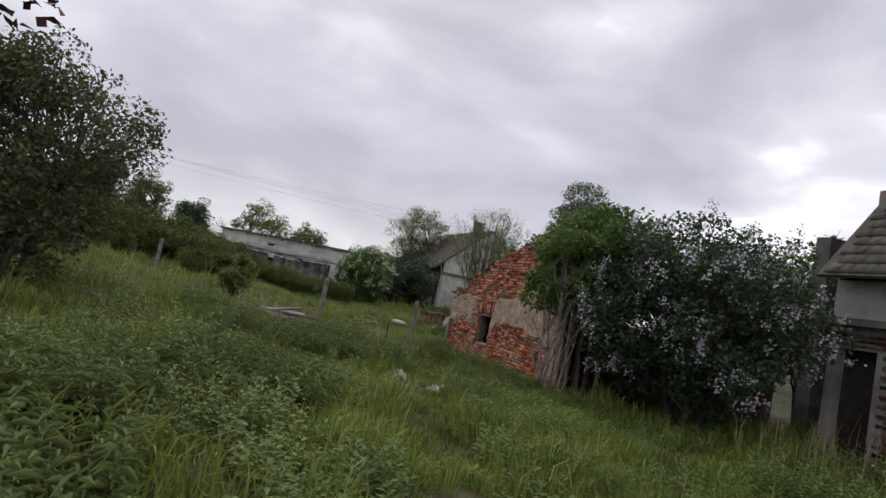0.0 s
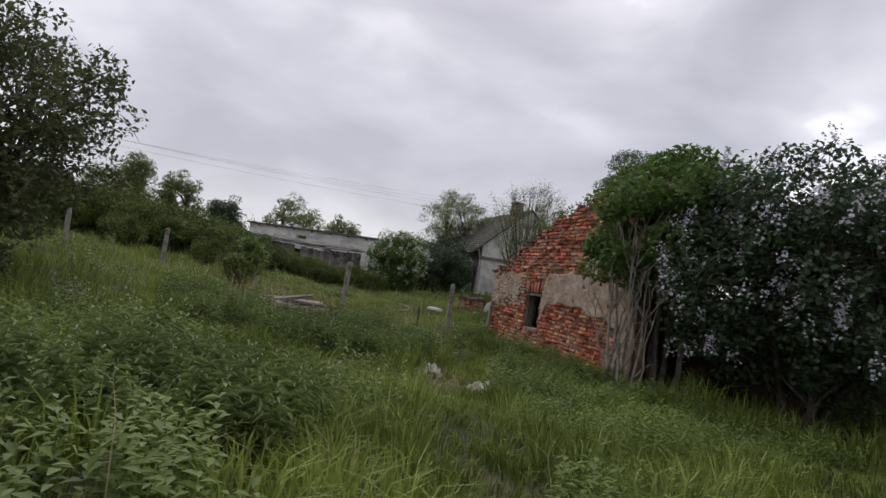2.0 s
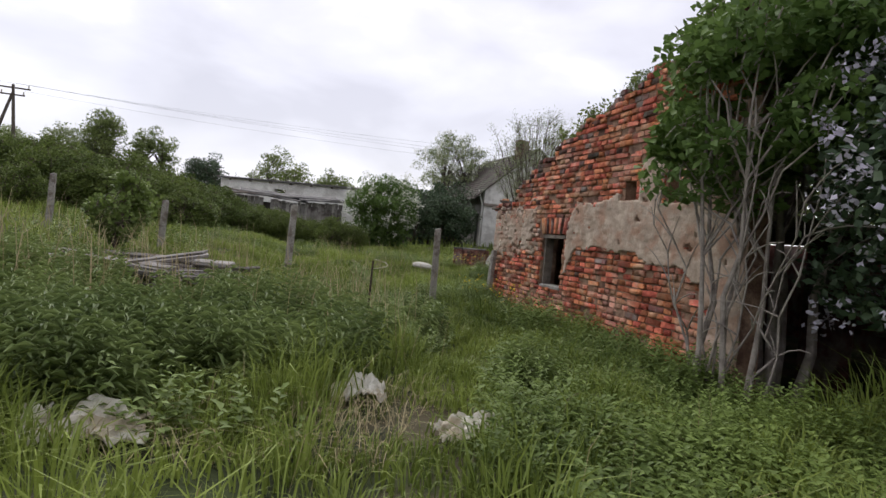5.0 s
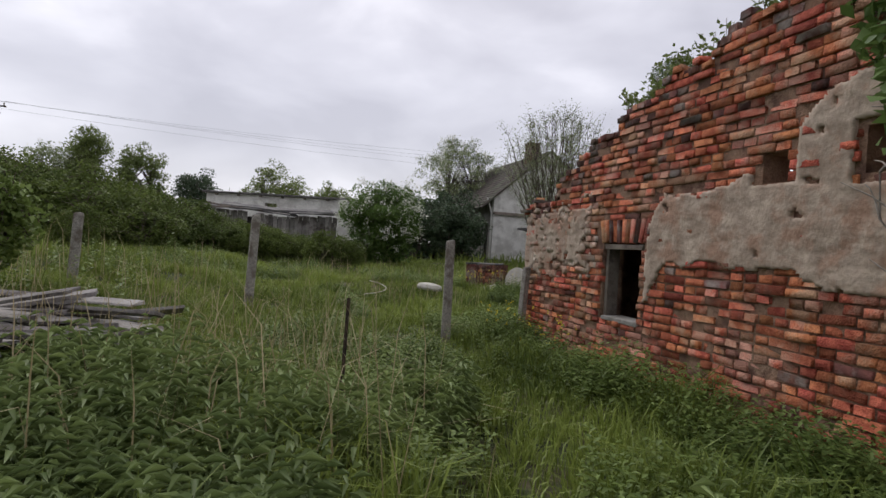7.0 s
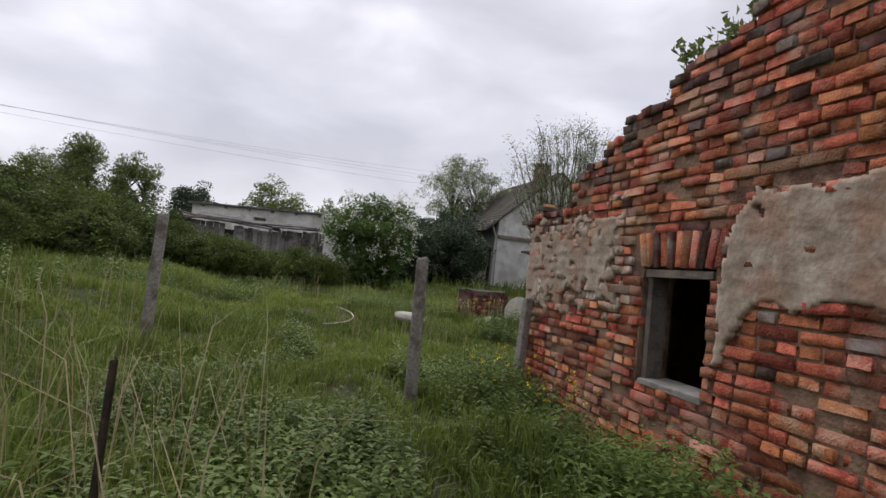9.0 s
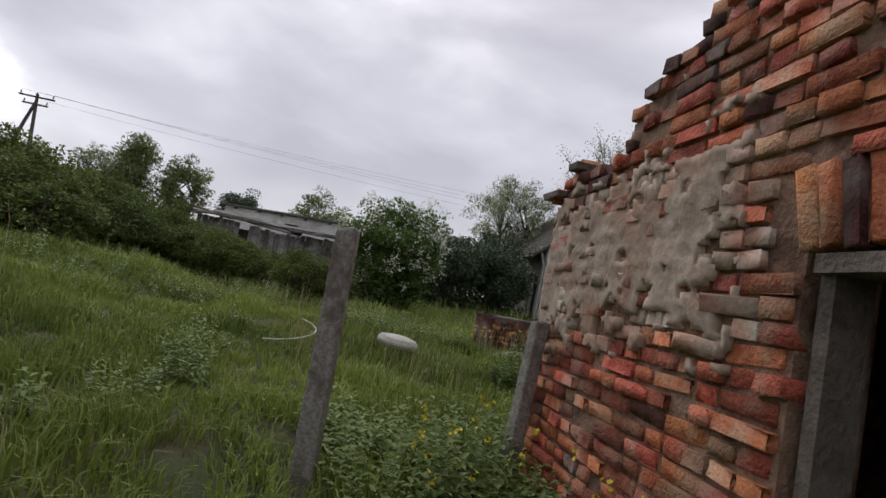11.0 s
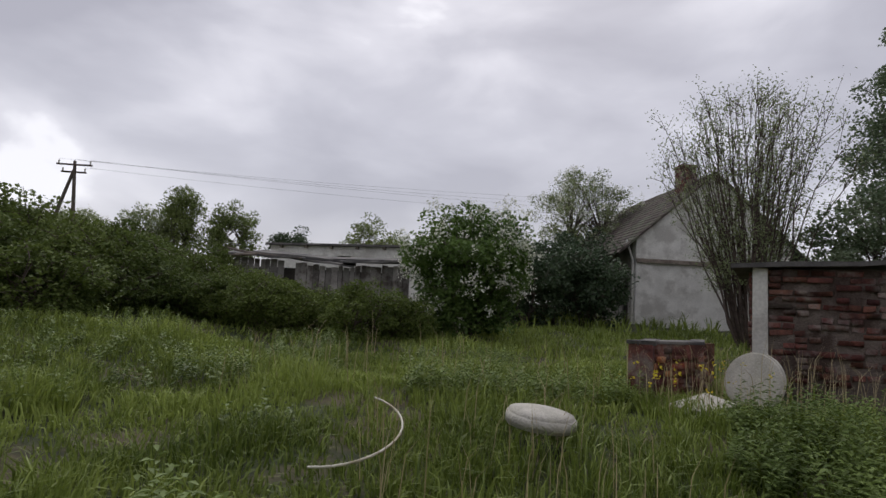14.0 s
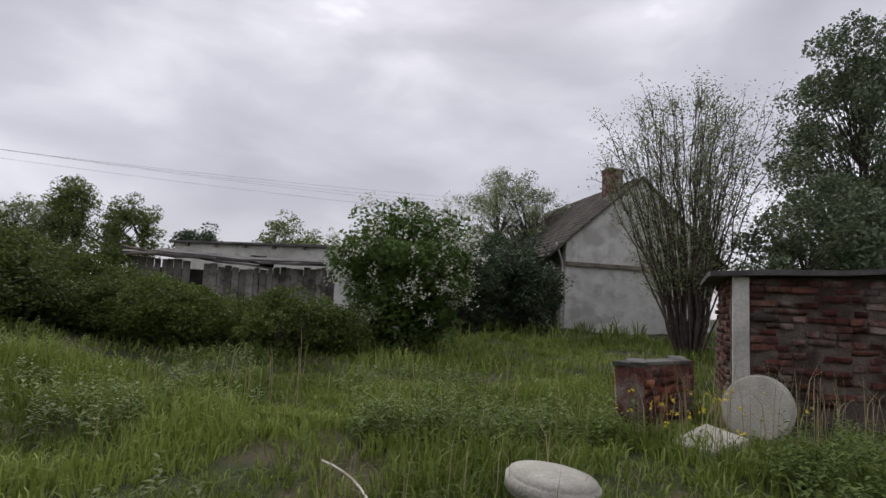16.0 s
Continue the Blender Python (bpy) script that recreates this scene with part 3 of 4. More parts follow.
for k, (y0, y1, x) in enumerate(((13.95, 14.08, 8.3), (14.02, 13.92, 8.42), (14.2, 14.3, 8.62))):
    lv, lf = tube_arrays([(bend((x, y0, 0.4), (x + 0.25, y1, 1.75), 0.0, 4), [0.03] * 4)], 4)
    put("board", raw_mesh("board", lv, lf), M_wood_brown, barn, "grey board leaning inside the window")

# side and back walls of the barn
bm = bmesh.new()
wall_boxes(bm, (8.265, 16.09), (1, 0), 5.2, -0.2, 1.95, -0.36)
part("north_wall", bm, M_mortar, barn, "low broken side wall of brick")
# South and east walls take the darkest brick to paint in the shade.
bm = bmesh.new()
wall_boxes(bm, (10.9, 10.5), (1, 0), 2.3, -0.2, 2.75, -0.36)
part("south_wall", bm, M_brick_old, barn, "overgrown side wall of brick, coloured dark for the shade in the gap")
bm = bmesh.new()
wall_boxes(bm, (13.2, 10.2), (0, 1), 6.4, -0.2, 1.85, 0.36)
part("east_wall", bm, M_brick_old, barn, "rear wall of brick, coloured dark for the shade inside")
bm = bmesh.new()
wall_boxes(bm, (9.3, 14.9), (1, -0.12), 2.4, -0.2, 1.72, 0.25)
part("inner_wall", bm, M_mortar, barn, "crumbling whitened partition wall")
for k in range(60):
    ob = new("brick", rb.choice(BR["s", 1]))
    ob.parent = barn
    ob.matrix_basis = pose(9.32 + (k % 8) * 0.27 + 0.13 * ((k // 8) % 2), 14.86 - (k % 8) * 0.033, 0.9 + (k // 8) * 0.085, rb.gauss(0, 2), 0, 83 + rb.gauss(0, 3)) @ pose(-0.02, 0, 0)
# Flat loft slab added to shut out the sky and darken the inside.
part("loft_floor", box((8.4, 10.65, 1.86), (13.1, 16.2, 1.94), 0.0, jitter=0.0), M_wood_brown, barn, "flat loft boards added to keep daylight off the ground floor")
part("inner_pier", box((9.6, 10.9, -0.2), (9.95, 11.25, 1.855), 0.01), M_brick_old, barn, "dark brick pier inside")
# projecting boards at the far end of the wall top
for y, z, l in ((16.48, 2.02, 0.3), (16.22, 2.14, 0.1)):
    part("eave_board", box((WX - 0.06, y - 0.09, z), (WX + 0.3, y + l * 0.5, z + 0.035), 0.006, jitter=0.006), M_wood_brown, barn, "weathered board on the wall end")


# ---- fence posts ----
def concrete_post(at, top, lean=(0, 0), turn=0, width=0.115, label="square lichen-grey concrete fence post standing in grass"):
    z0 = gz(*at) - 0.3
    h = top - z0
    bm = bmesh.new()
    q, c = width / 2, 0.013
    outline = [(-q + c, -q), (q - c, -q), (q - 0.3 * c, -q + 0.3 * c), (q, -q + c), (q, q - c), (q - 0.3 * c, q - 0.3 * c), (q - c, q), (-q + c, q),
               (-q + 0.3 * c, q - 0.3 * c), (-q, q - c), (-q, -q + c), (-q + 0.3 * c, -q + 0.3 * c)]
    levels = [(h * k / 40, 1.0) for k in range(40)] + [(h - 0.022, 0.995), (h - 0.008, 0.95), (h, 0.84), (h + 0.004, 0.5)]
    rings = []
    for z, s in levels:
        s *= 1 - 0.09 * z / h
        ring = []
        for x, y in outline:
            p = Vector((x * 30 + at[0], y * 30, z * 22))
            chip = 0.010 * max(0, noise.noise(Vector((x * 40, y * 40, z * 9 + at[1]))) - 0.35)
            ring.append(bm.verts.new((x * s * (1 - chip * 8) + noise.noise(p) * 0.0011, y * s * (1 - chip * 8) + noise.noise(p + Vector((5, 2, 1))) * 0.0011,
                                      z + (noise.noise(Vector((x * 25 + at[0], y * 25, 3))) * 0.010 - (0.012 if x < -0.03 else 0) if z > h - 0.03 else 0))))
        rings.append(ring)
    for a, b in zip(rings, rings[1:]):
        for k in range(12):
            bm.faces.new((a[k], a[(k + 1) % 12], b[(k + 1) % 12], b[k]))
    bm.faces.new(rings[-1])
    post = part("concrete_post", bm, M_concrete)
    post.matrix_world = pose(at[0], at[1], z0, lean[0], lean[1], turn)
    return tagged(post, label, "post", "fence posts across the meadow")


concrete_post((6.80, 16.12), 1.555, (0.5, -0.6), -12, width=0.118)
concrete_post((4.32, 17.2), 1.74, (0, 1.5), 10)
concrete_post((2.16, 17.4), 1.60, (0, 2), 5)
concrete_post((-0.29, 19.83), 1.955, (0, 1), 0)
concrete_post((-2.62, 19.8), 2.1, (0, -1), 0)
concrete_post((7.84, 16.2), 1.27, (-1, 4), 15, width=0.09, label="broken concrete fence post leaning against the barn wall")
stake = put("iron_stake", raw_mesh("iron_stake", *tube_arrays([(bend((5.07, 12.72, 0.1), (5.09, 12.74, 1.08), 0, 4), [0.014, 0.014, 0.013, 0.012])], 6)), M_metal)
tagged(stake, "thin dark rusty iron stake standing among weeds", "stake")


# ---- low brick outhouse, trough and round stone covers ----
def rubble_wall(root, p0, p1, z0, z1, thick, seed, mats, gap=0.05, core_mat=None):
    r = random.Random(seed)
    d = Vector((p1[0] - p0[0], p1[1] - p0[1], 0))
    L = d.length
    d.normalize()
    bm = bmesh.new()
    wall_boxes(bm, p0, d, L, z0, z1, thick)
    core = part("wall_core", bm, core_mat or M_soot_mortar, root, "crumbling mortar")
    rot = math.degrees(math.atan2(d.y, d.x)) + 90
    z, row = z0 + 0.05, 0
    while z < z1 - 0.03:
        s = 0.02 + (row % 2) * 0.12
        while s < L - 0.1:
            k = "s" if r.random() < 0.35 else "h"
            ln = 0.245 if k == "s" else 0.118
            if s + ln < L + 0.02 and r.random() > gap and z > z0 + 0.3:
                c = Vector((p0[0], p0[1], 0)) + d * (s + ln / 2)
                ob = new("brick", r.choice(BR[k, r.choice(mats)]))
                ob.parent = core
                nrm = Vector((d.y, -d.x, 0))
                ob.matrix_basis = pose(c.x, c.y, z, r.gauss(0, 2.5), r.gauss(0, 2.5), rot + r.gauss(0, 4)) @ pose(-0.025 + r.uniform(-0.02, 0.02), r.uniform(-0.012, 0.012), r.uniform(-0.006, 0.006))
            s += ln + 0.016
        z += COURSE + 0.004
        row += 1
    return core


out = thing("outhouse", "low ruined brick outhouse with a flat slab roof", "outhouse")
A, B = Vector((10.86, 22.76, 0)), Vector((14.1, 20.6, 0))
od = (B - A).normalized()
rubble_wall(out, (A.x, A.y), (B.x, B.y), 0.4, 2.04, -0.25, 21, (2,), 0.30)
rubble_wall(out, (A.x + 1.1, A.y + 1.7), (A.x + 0.02, A.y + 0.1), 0.4, 2.04, -0.25, 22, (2,), 0.12)
om = Matrix(((od.x, -od.y, 0, A.x), (od.y, od.x, 0, A.y), (0, 0, 1, 0), (0, 0, 0, 1)))
part("corner_pier", box((-0.03, -0.05, 0.4), (0.13, 0.1, 2.045), 0.012, om, 0.006), M_white_plaster, out, "flaking whitewashed corner pier")
bm = box((-0.26, -0.16, 2.05), (4.1, 2.1, 2.105), 0.0, om)
bmesh.ops.subdivide_edges(bm, edges=bm.edges[:], cuts=6, use_grid_fill=True)
for v in bm.verts:
    v.co.z += noise.noise(v.co * 2.1) * 0.03 + 0.035 * max(0.0, (v.co - A).dot(od))
part("roof_slab", bm, M_felt, out, "sagging dark roof covered in felt")

pier = thing("brick_pier", "broken stub of red brick wall with patches of plaster", "wall stub")
rubble_wall(pier, (10.9, 20.2), (11.9, 19.5), 0.3, 1.86, -0.28, 25, (0, 1, 0, 2), 0.08, M_mortar)

trough = thing("brick_trough", "low square brick trough with crumbling dark rim", "trough")
T0, T1 = Vector((9.03, 21.8, 0)), Vector((10.0, 22.35, 0))
td = (T1 - T0).normalized()
tn = -Vector((0.486, 0.874, 0))
for a, b in ((T0, T1), (T0 - tn * 0.62, T0), (T1, T1 - tn * 0.62), (T1 - tn * 0.62, T0 - tn * 0.62)):
    rubble_wall(trough, (a.x, a.y), (b.x, b.y), 0.3, 1.12, -0.13, int(a.x * 100), (2, 2, 2, 0), 0.06, M_brick_old)
for a, b in ((T0, T1), (T0 - tn * 0.62, T0), (T1, T1 - tn * 0.62)):
    d = (b - a).normalized()
    mm = Matrix(((d.x, -d.y, 0, a.x), (d.y, d.x, 0, a.y), (0, 0, 1, 0), (0, 0, 0, 1)))
    part("rim", box((-0.02, -0.01, 1.12), ((b - a).length, 0.15, 1.155), 0.008, mm, 0.006), M_felt, trough, "dark mossy rim")


def round_cover(name, radius, thick, m, label, dome=0.04):
    bm = bmesh.new()
    bmesh.ops.create_cone(bm, cap_ends=True, segments=40, radius1=radius, radius2=radius * 0.97, depth=thick)
    bmesh.ops.bevel(bm, geom=[e for e in bm.edges if abs(e.verts[0].co.z - e.verts[1].co.z) < 0.001], offset=0.018, segments=3, affect='EDGES')
    top = [f for f in bm.faces if f.normal.z > 0.9 and len(f.verts) > 10]
    r = bmesh.ops.inset_region(bm, faces=top, thickness=radius * 0.3)
    r2 = bmesh.ops.inset_region(bm, faces=top, thickness=radius * 0.3)
    for v in bm.verts:
        q = v.co.xy.length / radius
        if v.co.z > 0:
            v.co.z += dome * (1 - q * q)
        v.co.x *= 1 + 0.03 * noise.noise(v.co * 6)
        v.co.y *= 1 + 0.03 * noise.noise(v.co * 6 + Vector((3, 1, 2)))
    for f in bm.faces:
        f.smooth = dome > 0.02
    ob = part(name, bm, M_pale_stone)
    ob.matrix_world = m
    return tagged(ob, label, "stone cover")


round_cover("stone_cover", 0.25, 0.09, pose(7.62, 20.1, 0.66, 5, 3, 20), "round pale stone cover lying flat in the grass")
round_cover("stone_cover", 0.29, 0.07, pose(10.05, 21.5, 0.83, 76, 0, -58), "round pale stone cover propped upright before the trough", 0.004)
bm = box((-0.28, -0.2, -0.06), (0.28, 0.2, 0.05), 0.02, jitter=0.03)
st = part("concrete_slab", bm, M_pale_stone)
st.matrix_world = pose(9.4, 21.25, 0.60, 3, -4, 25)
tagged(st, "small pale slab lying in weeds by the trough", "slab")

# ---- white cottage with tiled roof and chimney ----
cot = thing("white_cottage", "abandoned white plastered cottage with a dark tiled roof", "house")
HX, HY, HW, HL, EZ = 15.3, 36.97, 6.0, 9.0, 4.25
RZ = EZ + HW / 2 * 0.87
bm = bmesh.new()
wall_boxes(bm, (HX, HY), (1, 0), HW, 0.6, EZ, -0.35)
f = [bm.verts.new(c) for c in ((HX, HY, EZ), (HX + HW, HY, EZ), (HX + HW / 2, HY, RZ))]
g = [bm.verts.new((v.co.x, HY + 0.3, v.co.z)) for v in f]
bm.faces.new(f)
bm.faces.new(g[::-1])
part("gable_wall", bm, M_white_plaster, cot, "white plastered gable with stains")
# Greyer than the gable: this side's shade is put into its colour.
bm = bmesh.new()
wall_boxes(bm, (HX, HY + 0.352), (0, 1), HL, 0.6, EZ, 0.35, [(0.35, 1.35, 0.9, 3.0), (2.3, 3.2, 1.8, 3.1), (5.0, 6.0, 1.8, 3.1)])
part("side_wall", bm, M_grey_render, cot, "side wall of pale render, greyed to paint in its shade")
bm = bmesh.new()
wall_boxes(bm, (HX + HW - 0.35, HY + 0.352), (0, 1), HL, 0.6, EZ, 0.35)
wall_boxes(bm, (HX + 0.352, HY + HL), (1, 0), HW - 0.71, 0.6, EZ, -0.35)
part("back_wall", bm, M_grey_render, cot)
# A dark panel in each opening paints in the shade of the room.
for s0, s1, z0, z1, nm in ((0.35, 1.35, 0.9, 3.0, "door"), (2.3, 3.2, 1.8, 3.1, "window"), (5.0, 6.0, 1.8, 3.1, "window")):
    y0, y1 = HY + 0.352 + s0, HY + 0.352 + s1
    o = part(nm, box((HX + 0.2, y0 + 0.06, z0), (HX + 0.24, y1 - 0.06, z1 - 0.06)), M_dark, cot, "dark panel for the inside shade of the open " + nm + "way")
    bm = bmesh.new()
    for lo, hi in (((HX + 0.05, y0, z0), (HX + 0.15, y0 + 0.06, z1)), ((HX + 0.05, y1 - 0.06, z0), (HX + 0.15, y1, z1)), ((HX + 0.05, y0 + 0.06, z1 - 0.06), (HX + 0.15, y1 - 0.06, z1))):
        box_into(bm, lo, hi)
    part("frame", bm, M_white_plaster, o)
bm = bmesh.new()
box_into(bm, (HX - 0.02, HY - 0.11, 3.34), (HX + 6.1, HY - 0.003, 3.47), jitter=0.01)
part("beam", bm, M_wood_brown, cot, "dark timber beam across the gable")
put("downpipe", raw_mesh("downpipe", *tube_arrays([([(HX - 0.35, HY + 0.1, EZ - 0.08), (HX - 0.06, HY + 0.15, 3.4), (HX - 0.06, HY + 0.15, 0.9)], [0.04] * 3)], 8)), M_white_plaster, cot)
slope = math.atan2(RZ - EZ, HW / 2)
SL = math.hypot(RZ - EZ, HW / 2) + 1.0
for side in (-1, 1):
    m = Matrix.Translation((HX + HW / 2, HY - 0.15, RZ + 0.06)) @ Matrix.Rotation(slope * side, 4, 'Y')
    lo, hi = ((-SL, 0, -0.07), (0, HL + 0.5, -0.005)) if side < 0 else ((0, 0, -0.07), (SL, HL + 0.5, -0.005))
    roof = part("roof", box(lo, hi, 0, m), M_tile, cot, "dark weathered tiled roof")
    if side < 0:
        tv = np.array([(0, 0, 0.0), (0.30, 0, 0.022), (0.30, 0.19, 0.026), (0, 0.19, 0.0), (0.30, 0, 0.004), (0.30, 0.19, 0.004), (0.15, 0.095, 0.026)], float)
        tv[:, 0] *= -1
        tf = [(0, 1, 6), (1, 2, 6), (2, 3, 6), (3, 0, 6), (1, 4, 5), (1, 5, 2)]
        tile_me = raw_mesh("roof_tile", tv, tf)
        tile_me.materials.append(M_tile)
        V, F, cnt, base = [], [], 0, 0
        for a in range(int(SL / 0.25)):
            for b in range(int((HL + 0.5) / 0.2)):
                mt = m @ pose(-a * 0.25, b * 0.2 + 0.01 + 0.1 * (a % 2), rb.uniform(0, 0.006), rb.gauss(0, 1), rb.gauss(0, 0.8), rb.gauss(0, 1.5))
                if b < 13:
                    ob = new("roof_tile", tile_me)
                    ob.parent, ob.matrix_basis = roof, mt
                else:
                    V.append(np.array([mt @ Vector(c) for c in tv]))
                    F.append(np.array(tf) + base)
                    base += 7
        put("roof_tiles", raw_mesh("roof_tiles", np.concatenate(V), np.concatenate(F)), M_tile, roof)["kind"] = "stuff"
bm = bmesh.new()
box_into(bm, (HX + 2.3, HY + 1.2, RZ - 0.9), (HX + 2.9, HY + 1.8, RZ + 0.5))
box_into(bm, (HX + 2.26, HY + 1.16, RZ + 0.502), (HX + 2.94, HY + 1.84, RZ + 0.6))
part("chimney", bm, M_brick_old, cot, "sooty brick chimney")

# ---- brick cottage beside the lilac ----
bc = thing("brick_cottage", "derelict brick cottage with a brown tiled roof", "house")
CX, CY0, CY1 = 11.3, -0.1, 7.45
bm = bmesh.new()
wall_boxes(bm, (CX, CY0), (0, 1), CY1 - CY0, -0.3, 3.4, 0.35, [(6.75, 7.4, 0.0, 2.25), (5.05, 6.05, 0.95, 2.25), (2.2, 3.2, 0.95, 2.25)])
part("front_wall", bm, M_grey_render, bc, "grey rendered front with bare brick below")
bm = bmesh.new()
wall_boxes(bm, (CX + 0.36, CY1 - 0.35), (1, 0), 5.2, -0.3, 3.4, -0.35)
wall_boxes(bm, (CX + 0.36, CY0), (1, 0), 5.2, -0.3, 3.4, -0.35)
wall_boxes(bm, (CX + 5.6, CY0), (0, 1), CY1 - CY0, -0.3, 3.4, 0.35)
part("side_walls", bm, M_grey_render, bc)
cb = random.Random(3)
V, F, base = [], [], 0
for j in range(32):
    z, y = 0.15 + j * 0.075, CY0 + 0.1 + (j % 2) * 0.12
    while y < CY1 - 0.2:
        if not any(a - 0.1 < y - CY0 < b + 0.1 and c < z < d + 0.05 for a, b, c, d in ((6.75, 7.4, 0.0, 2.25), (5.05, 6.05, 0.95, 2.25), (2.2, 3.2, 0.95, 2.25))):
            mt = pose(CX - 0.035 + cb.uniform(-0.01, 0.008), y, z, cb.gauss(0, 1), 0, cb.gauss(0, 1.5))
            me = cb.choice(BR["s", 2])
            V.append(np.array([mt @ v.co for v in me.vertices]))
            F.append(np.array([list(p.vertices) for p in me.polygons]) + base)
            base += len(me.vertices)
        y += 0.262
put("brickwork", raw_mesh("brickwork", np.concatenate(V), np.concatenate(F)), M_brick_old, bc, "bare sooty brick front")["kind"] = "stuff"
# Openings are closed by dark panels, coloured as the shade indoors.
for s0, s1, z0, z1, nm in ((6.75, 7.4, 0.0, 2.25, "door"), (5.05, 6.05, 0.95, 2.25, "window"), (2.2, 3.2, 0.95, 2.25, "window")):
    o = part(nm, box((CX + 0.22, CY0 + s0, z0), (CX + 0.26, CY0 + s1, z1)), M_dark, bc, "dark panel for the inside shade of the open " + nm + "way")
    if nm == "window":
        bm = bmesh.new()
        for a, b in ((s0, s0 + 0.07), (s1 - 0.07, s1), ((s0 + s1) / 2 - 0.025, (s0 + s1) / 2 + 0.025)):
            box_into(bm, (CX + 0.02, CY0 + a, z0), (CX + 0.08, CY0 + b, z1))
        part("frame", bm, M_white_plaster, o, "flaking white window frame")
part("ledge", box((CX - 0.28, CY0 - 0.1, 2.62), (CX - 0.004, CY1 + 0.1, 2.74), 0.015, jitter=0.01), M_felt, bc, "mossy ledge along the front")
CS = 0.86
csl = 4.1
m = Matrix.Translation((CX - 0.35, 0, 3.38)) @ Matrix.Rotation(-CS, 4, 'Y')
croof = part("roof", box((0, CY0 - 0.2, 0), (csl, CY1 + 0.1, 0.06), 0, m), M_tile, bc, "brown tiled roof")
m2 = Matrix.Translation((CX + 5.95, 0, 3.38)) @ Matrix.Rotation(CS, 4, 'Y')
part("roof", box((-csl, CY0 - 0.2, 0), (0, CY1 + 0.1, 0.06), 0, m2), M_tile, bc)
bm = bmesh.new()
gv = [bm.verts.new(c) for c in ((CX, CY1 - 0.1, 3.4), (CX + 5.6, CY1 - 0.1, 3.4), (CX + 2.8, CY1 - 0.1, 3.4 + 2.75))]
bm.faces.new(gv)
bmesh.ops.solidify(bm, geom=bm.faces[:], thickness=0.2)
part("gable", bm, M_grey_render, bc)
V, F, base = [], [], 0
for a in range(16):
    for b in range(38):
        mt = m @ pose(csl - a * 0.25, CY0 - 0.15 + b * 0.2 + 0.1 * (a % 2), 0.062, 0, cb.gauss(0, 0.8), cb.gauss(0, 1.2))
        V.append(np.array([mt @ Vector(c) for c in tv]))
        F.append(np.array(tf) + base)
        base += 7
put("roof_tiles", raw_mesh("roof_tiles", np.concatenate(V), np.concatenate(F)), M_tile, croof)["kind"] = "stuff"
part("chimney", box((CX + 3.4, CY1 + 1.2, 3.2), (CX + 3.95, CY1 + 1.75, 6.0), 0.02, jitter=0.01), M_brick_old, bc, "dark brick chimney")
bm = bmesh.new()
wall_boxes(bm, (CX + 1.0, CY1 + 0.95), (1, 0), 4.6, -0.2, 4.4, -0.3)
part("rear_building", bm, M_felt, bc, "low rear wing with a dark roofline")

# ---- plank shed and long white barn behind it ----
shed = thing("plank_shed", "weathered grey plank shed with a sagging felt roof", "shed")
S0, S1 = Vector((2.45, 31.3, 0)), Vector((6.9, 31.5, 0))
sd = (S1 - S0).normalized()
sn = Vector((-sd.y, sd.x, 0))
SLn = (S1 - S0).length
rs = random.Random(9)
s = 0.0
while s < SLn:
    w = rs.uniform(0.10, 0.17)
    top = np.interp(s, [0, 1.2, 2.3, 3.4, SLn], [2.36, 2.36, 2.24, 2.34, 2.40])
    mm = Matrix(((sd.x, sn.x, 0, S0.x), (sd.y, sn.y, 0, S0.y), (0, 0, 1, 0), (0, 0, 0, 1)))
    if rs.random() > 0.05:
        part("plank", box((s, rs.uniform(-0.012, 0.01), 0.3 + rs.uniform(0, 0.1)), (s + w, 0.03, top - rs.uniform(0, 0.06)), 0, mm, 0.006), M_wood, shed)
    s += w + rs.uniform(0.006, 0.022)
# Dark sheet added behind the plank gaps to paint in the shade there.
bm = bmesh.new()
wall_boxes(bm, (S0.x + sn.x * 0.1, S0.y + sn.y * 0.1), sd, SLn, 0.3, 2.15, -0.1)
part("backing", bm, M_dark, shed, "dark backing sheet in place of the shade behind the planks")
for k, (a, b, z0, z1, d0, d1) in enumerate(((-0.4, 1.7, 2.40, 2.38, -0.3, 1.6), (1.4, 3.0, 2.36, 2.25, -0.25, 1.9), (2.7, SLn + 0.3, 2.34, 2.43, -0.35, 2.0), (0.3, 2.4, 2.46, 2.36, 0.5, 2.6), (2.2, SLn, 2.36, 2.46, 0.7, 2.6))):
    bm = box((a, d0, 0), (b, d1, 0.05), 0, None)
    bmesh.ops.subdivide_edges(bm, edges=bm.edges[:], cuts=4, use_grid_fill=True)
    for v in bm.verts:
        v.co.z += z0 + (z1 - z0) * (v.co.x - a) / (b - a) + 0.04 * noise.noise(v.co * 1.7 + Vector((k, 0, 0))) + 0.10 * max(0, v.co.y)
        v.co = mm @ v.co
    part("roof_sheet", bm, M_felt, shed, "torn dark roofing felt")
lv, lf = tube_arrays([(bend((S0.x - 1.6, S0.y - 0.2, 2.1), (S0.x + 0.6, S0.y - 0.3, 2.43), 0.05, 5), [0.04] * 5),
                      (bend((S0.x - 0.2, S0.y - 0.1, 2.56), (S0.x + 1.7, S0.y - 0.2, 2.40), -0.05, 5), [0.035] * 5)], 6)
put("rafter", raw_mesh("rafter", lv, lf), M_wood_brown, shed, "loose grey pole on the roof")

lb = thing("long_barn", "long low white plastered barn with a dark flat roof", "barn")
L0 = Vector((1.25, 41.0, 0))
ld = Vector((5.8, -2.3, 0)).normalized()
bm = bmesh.new()
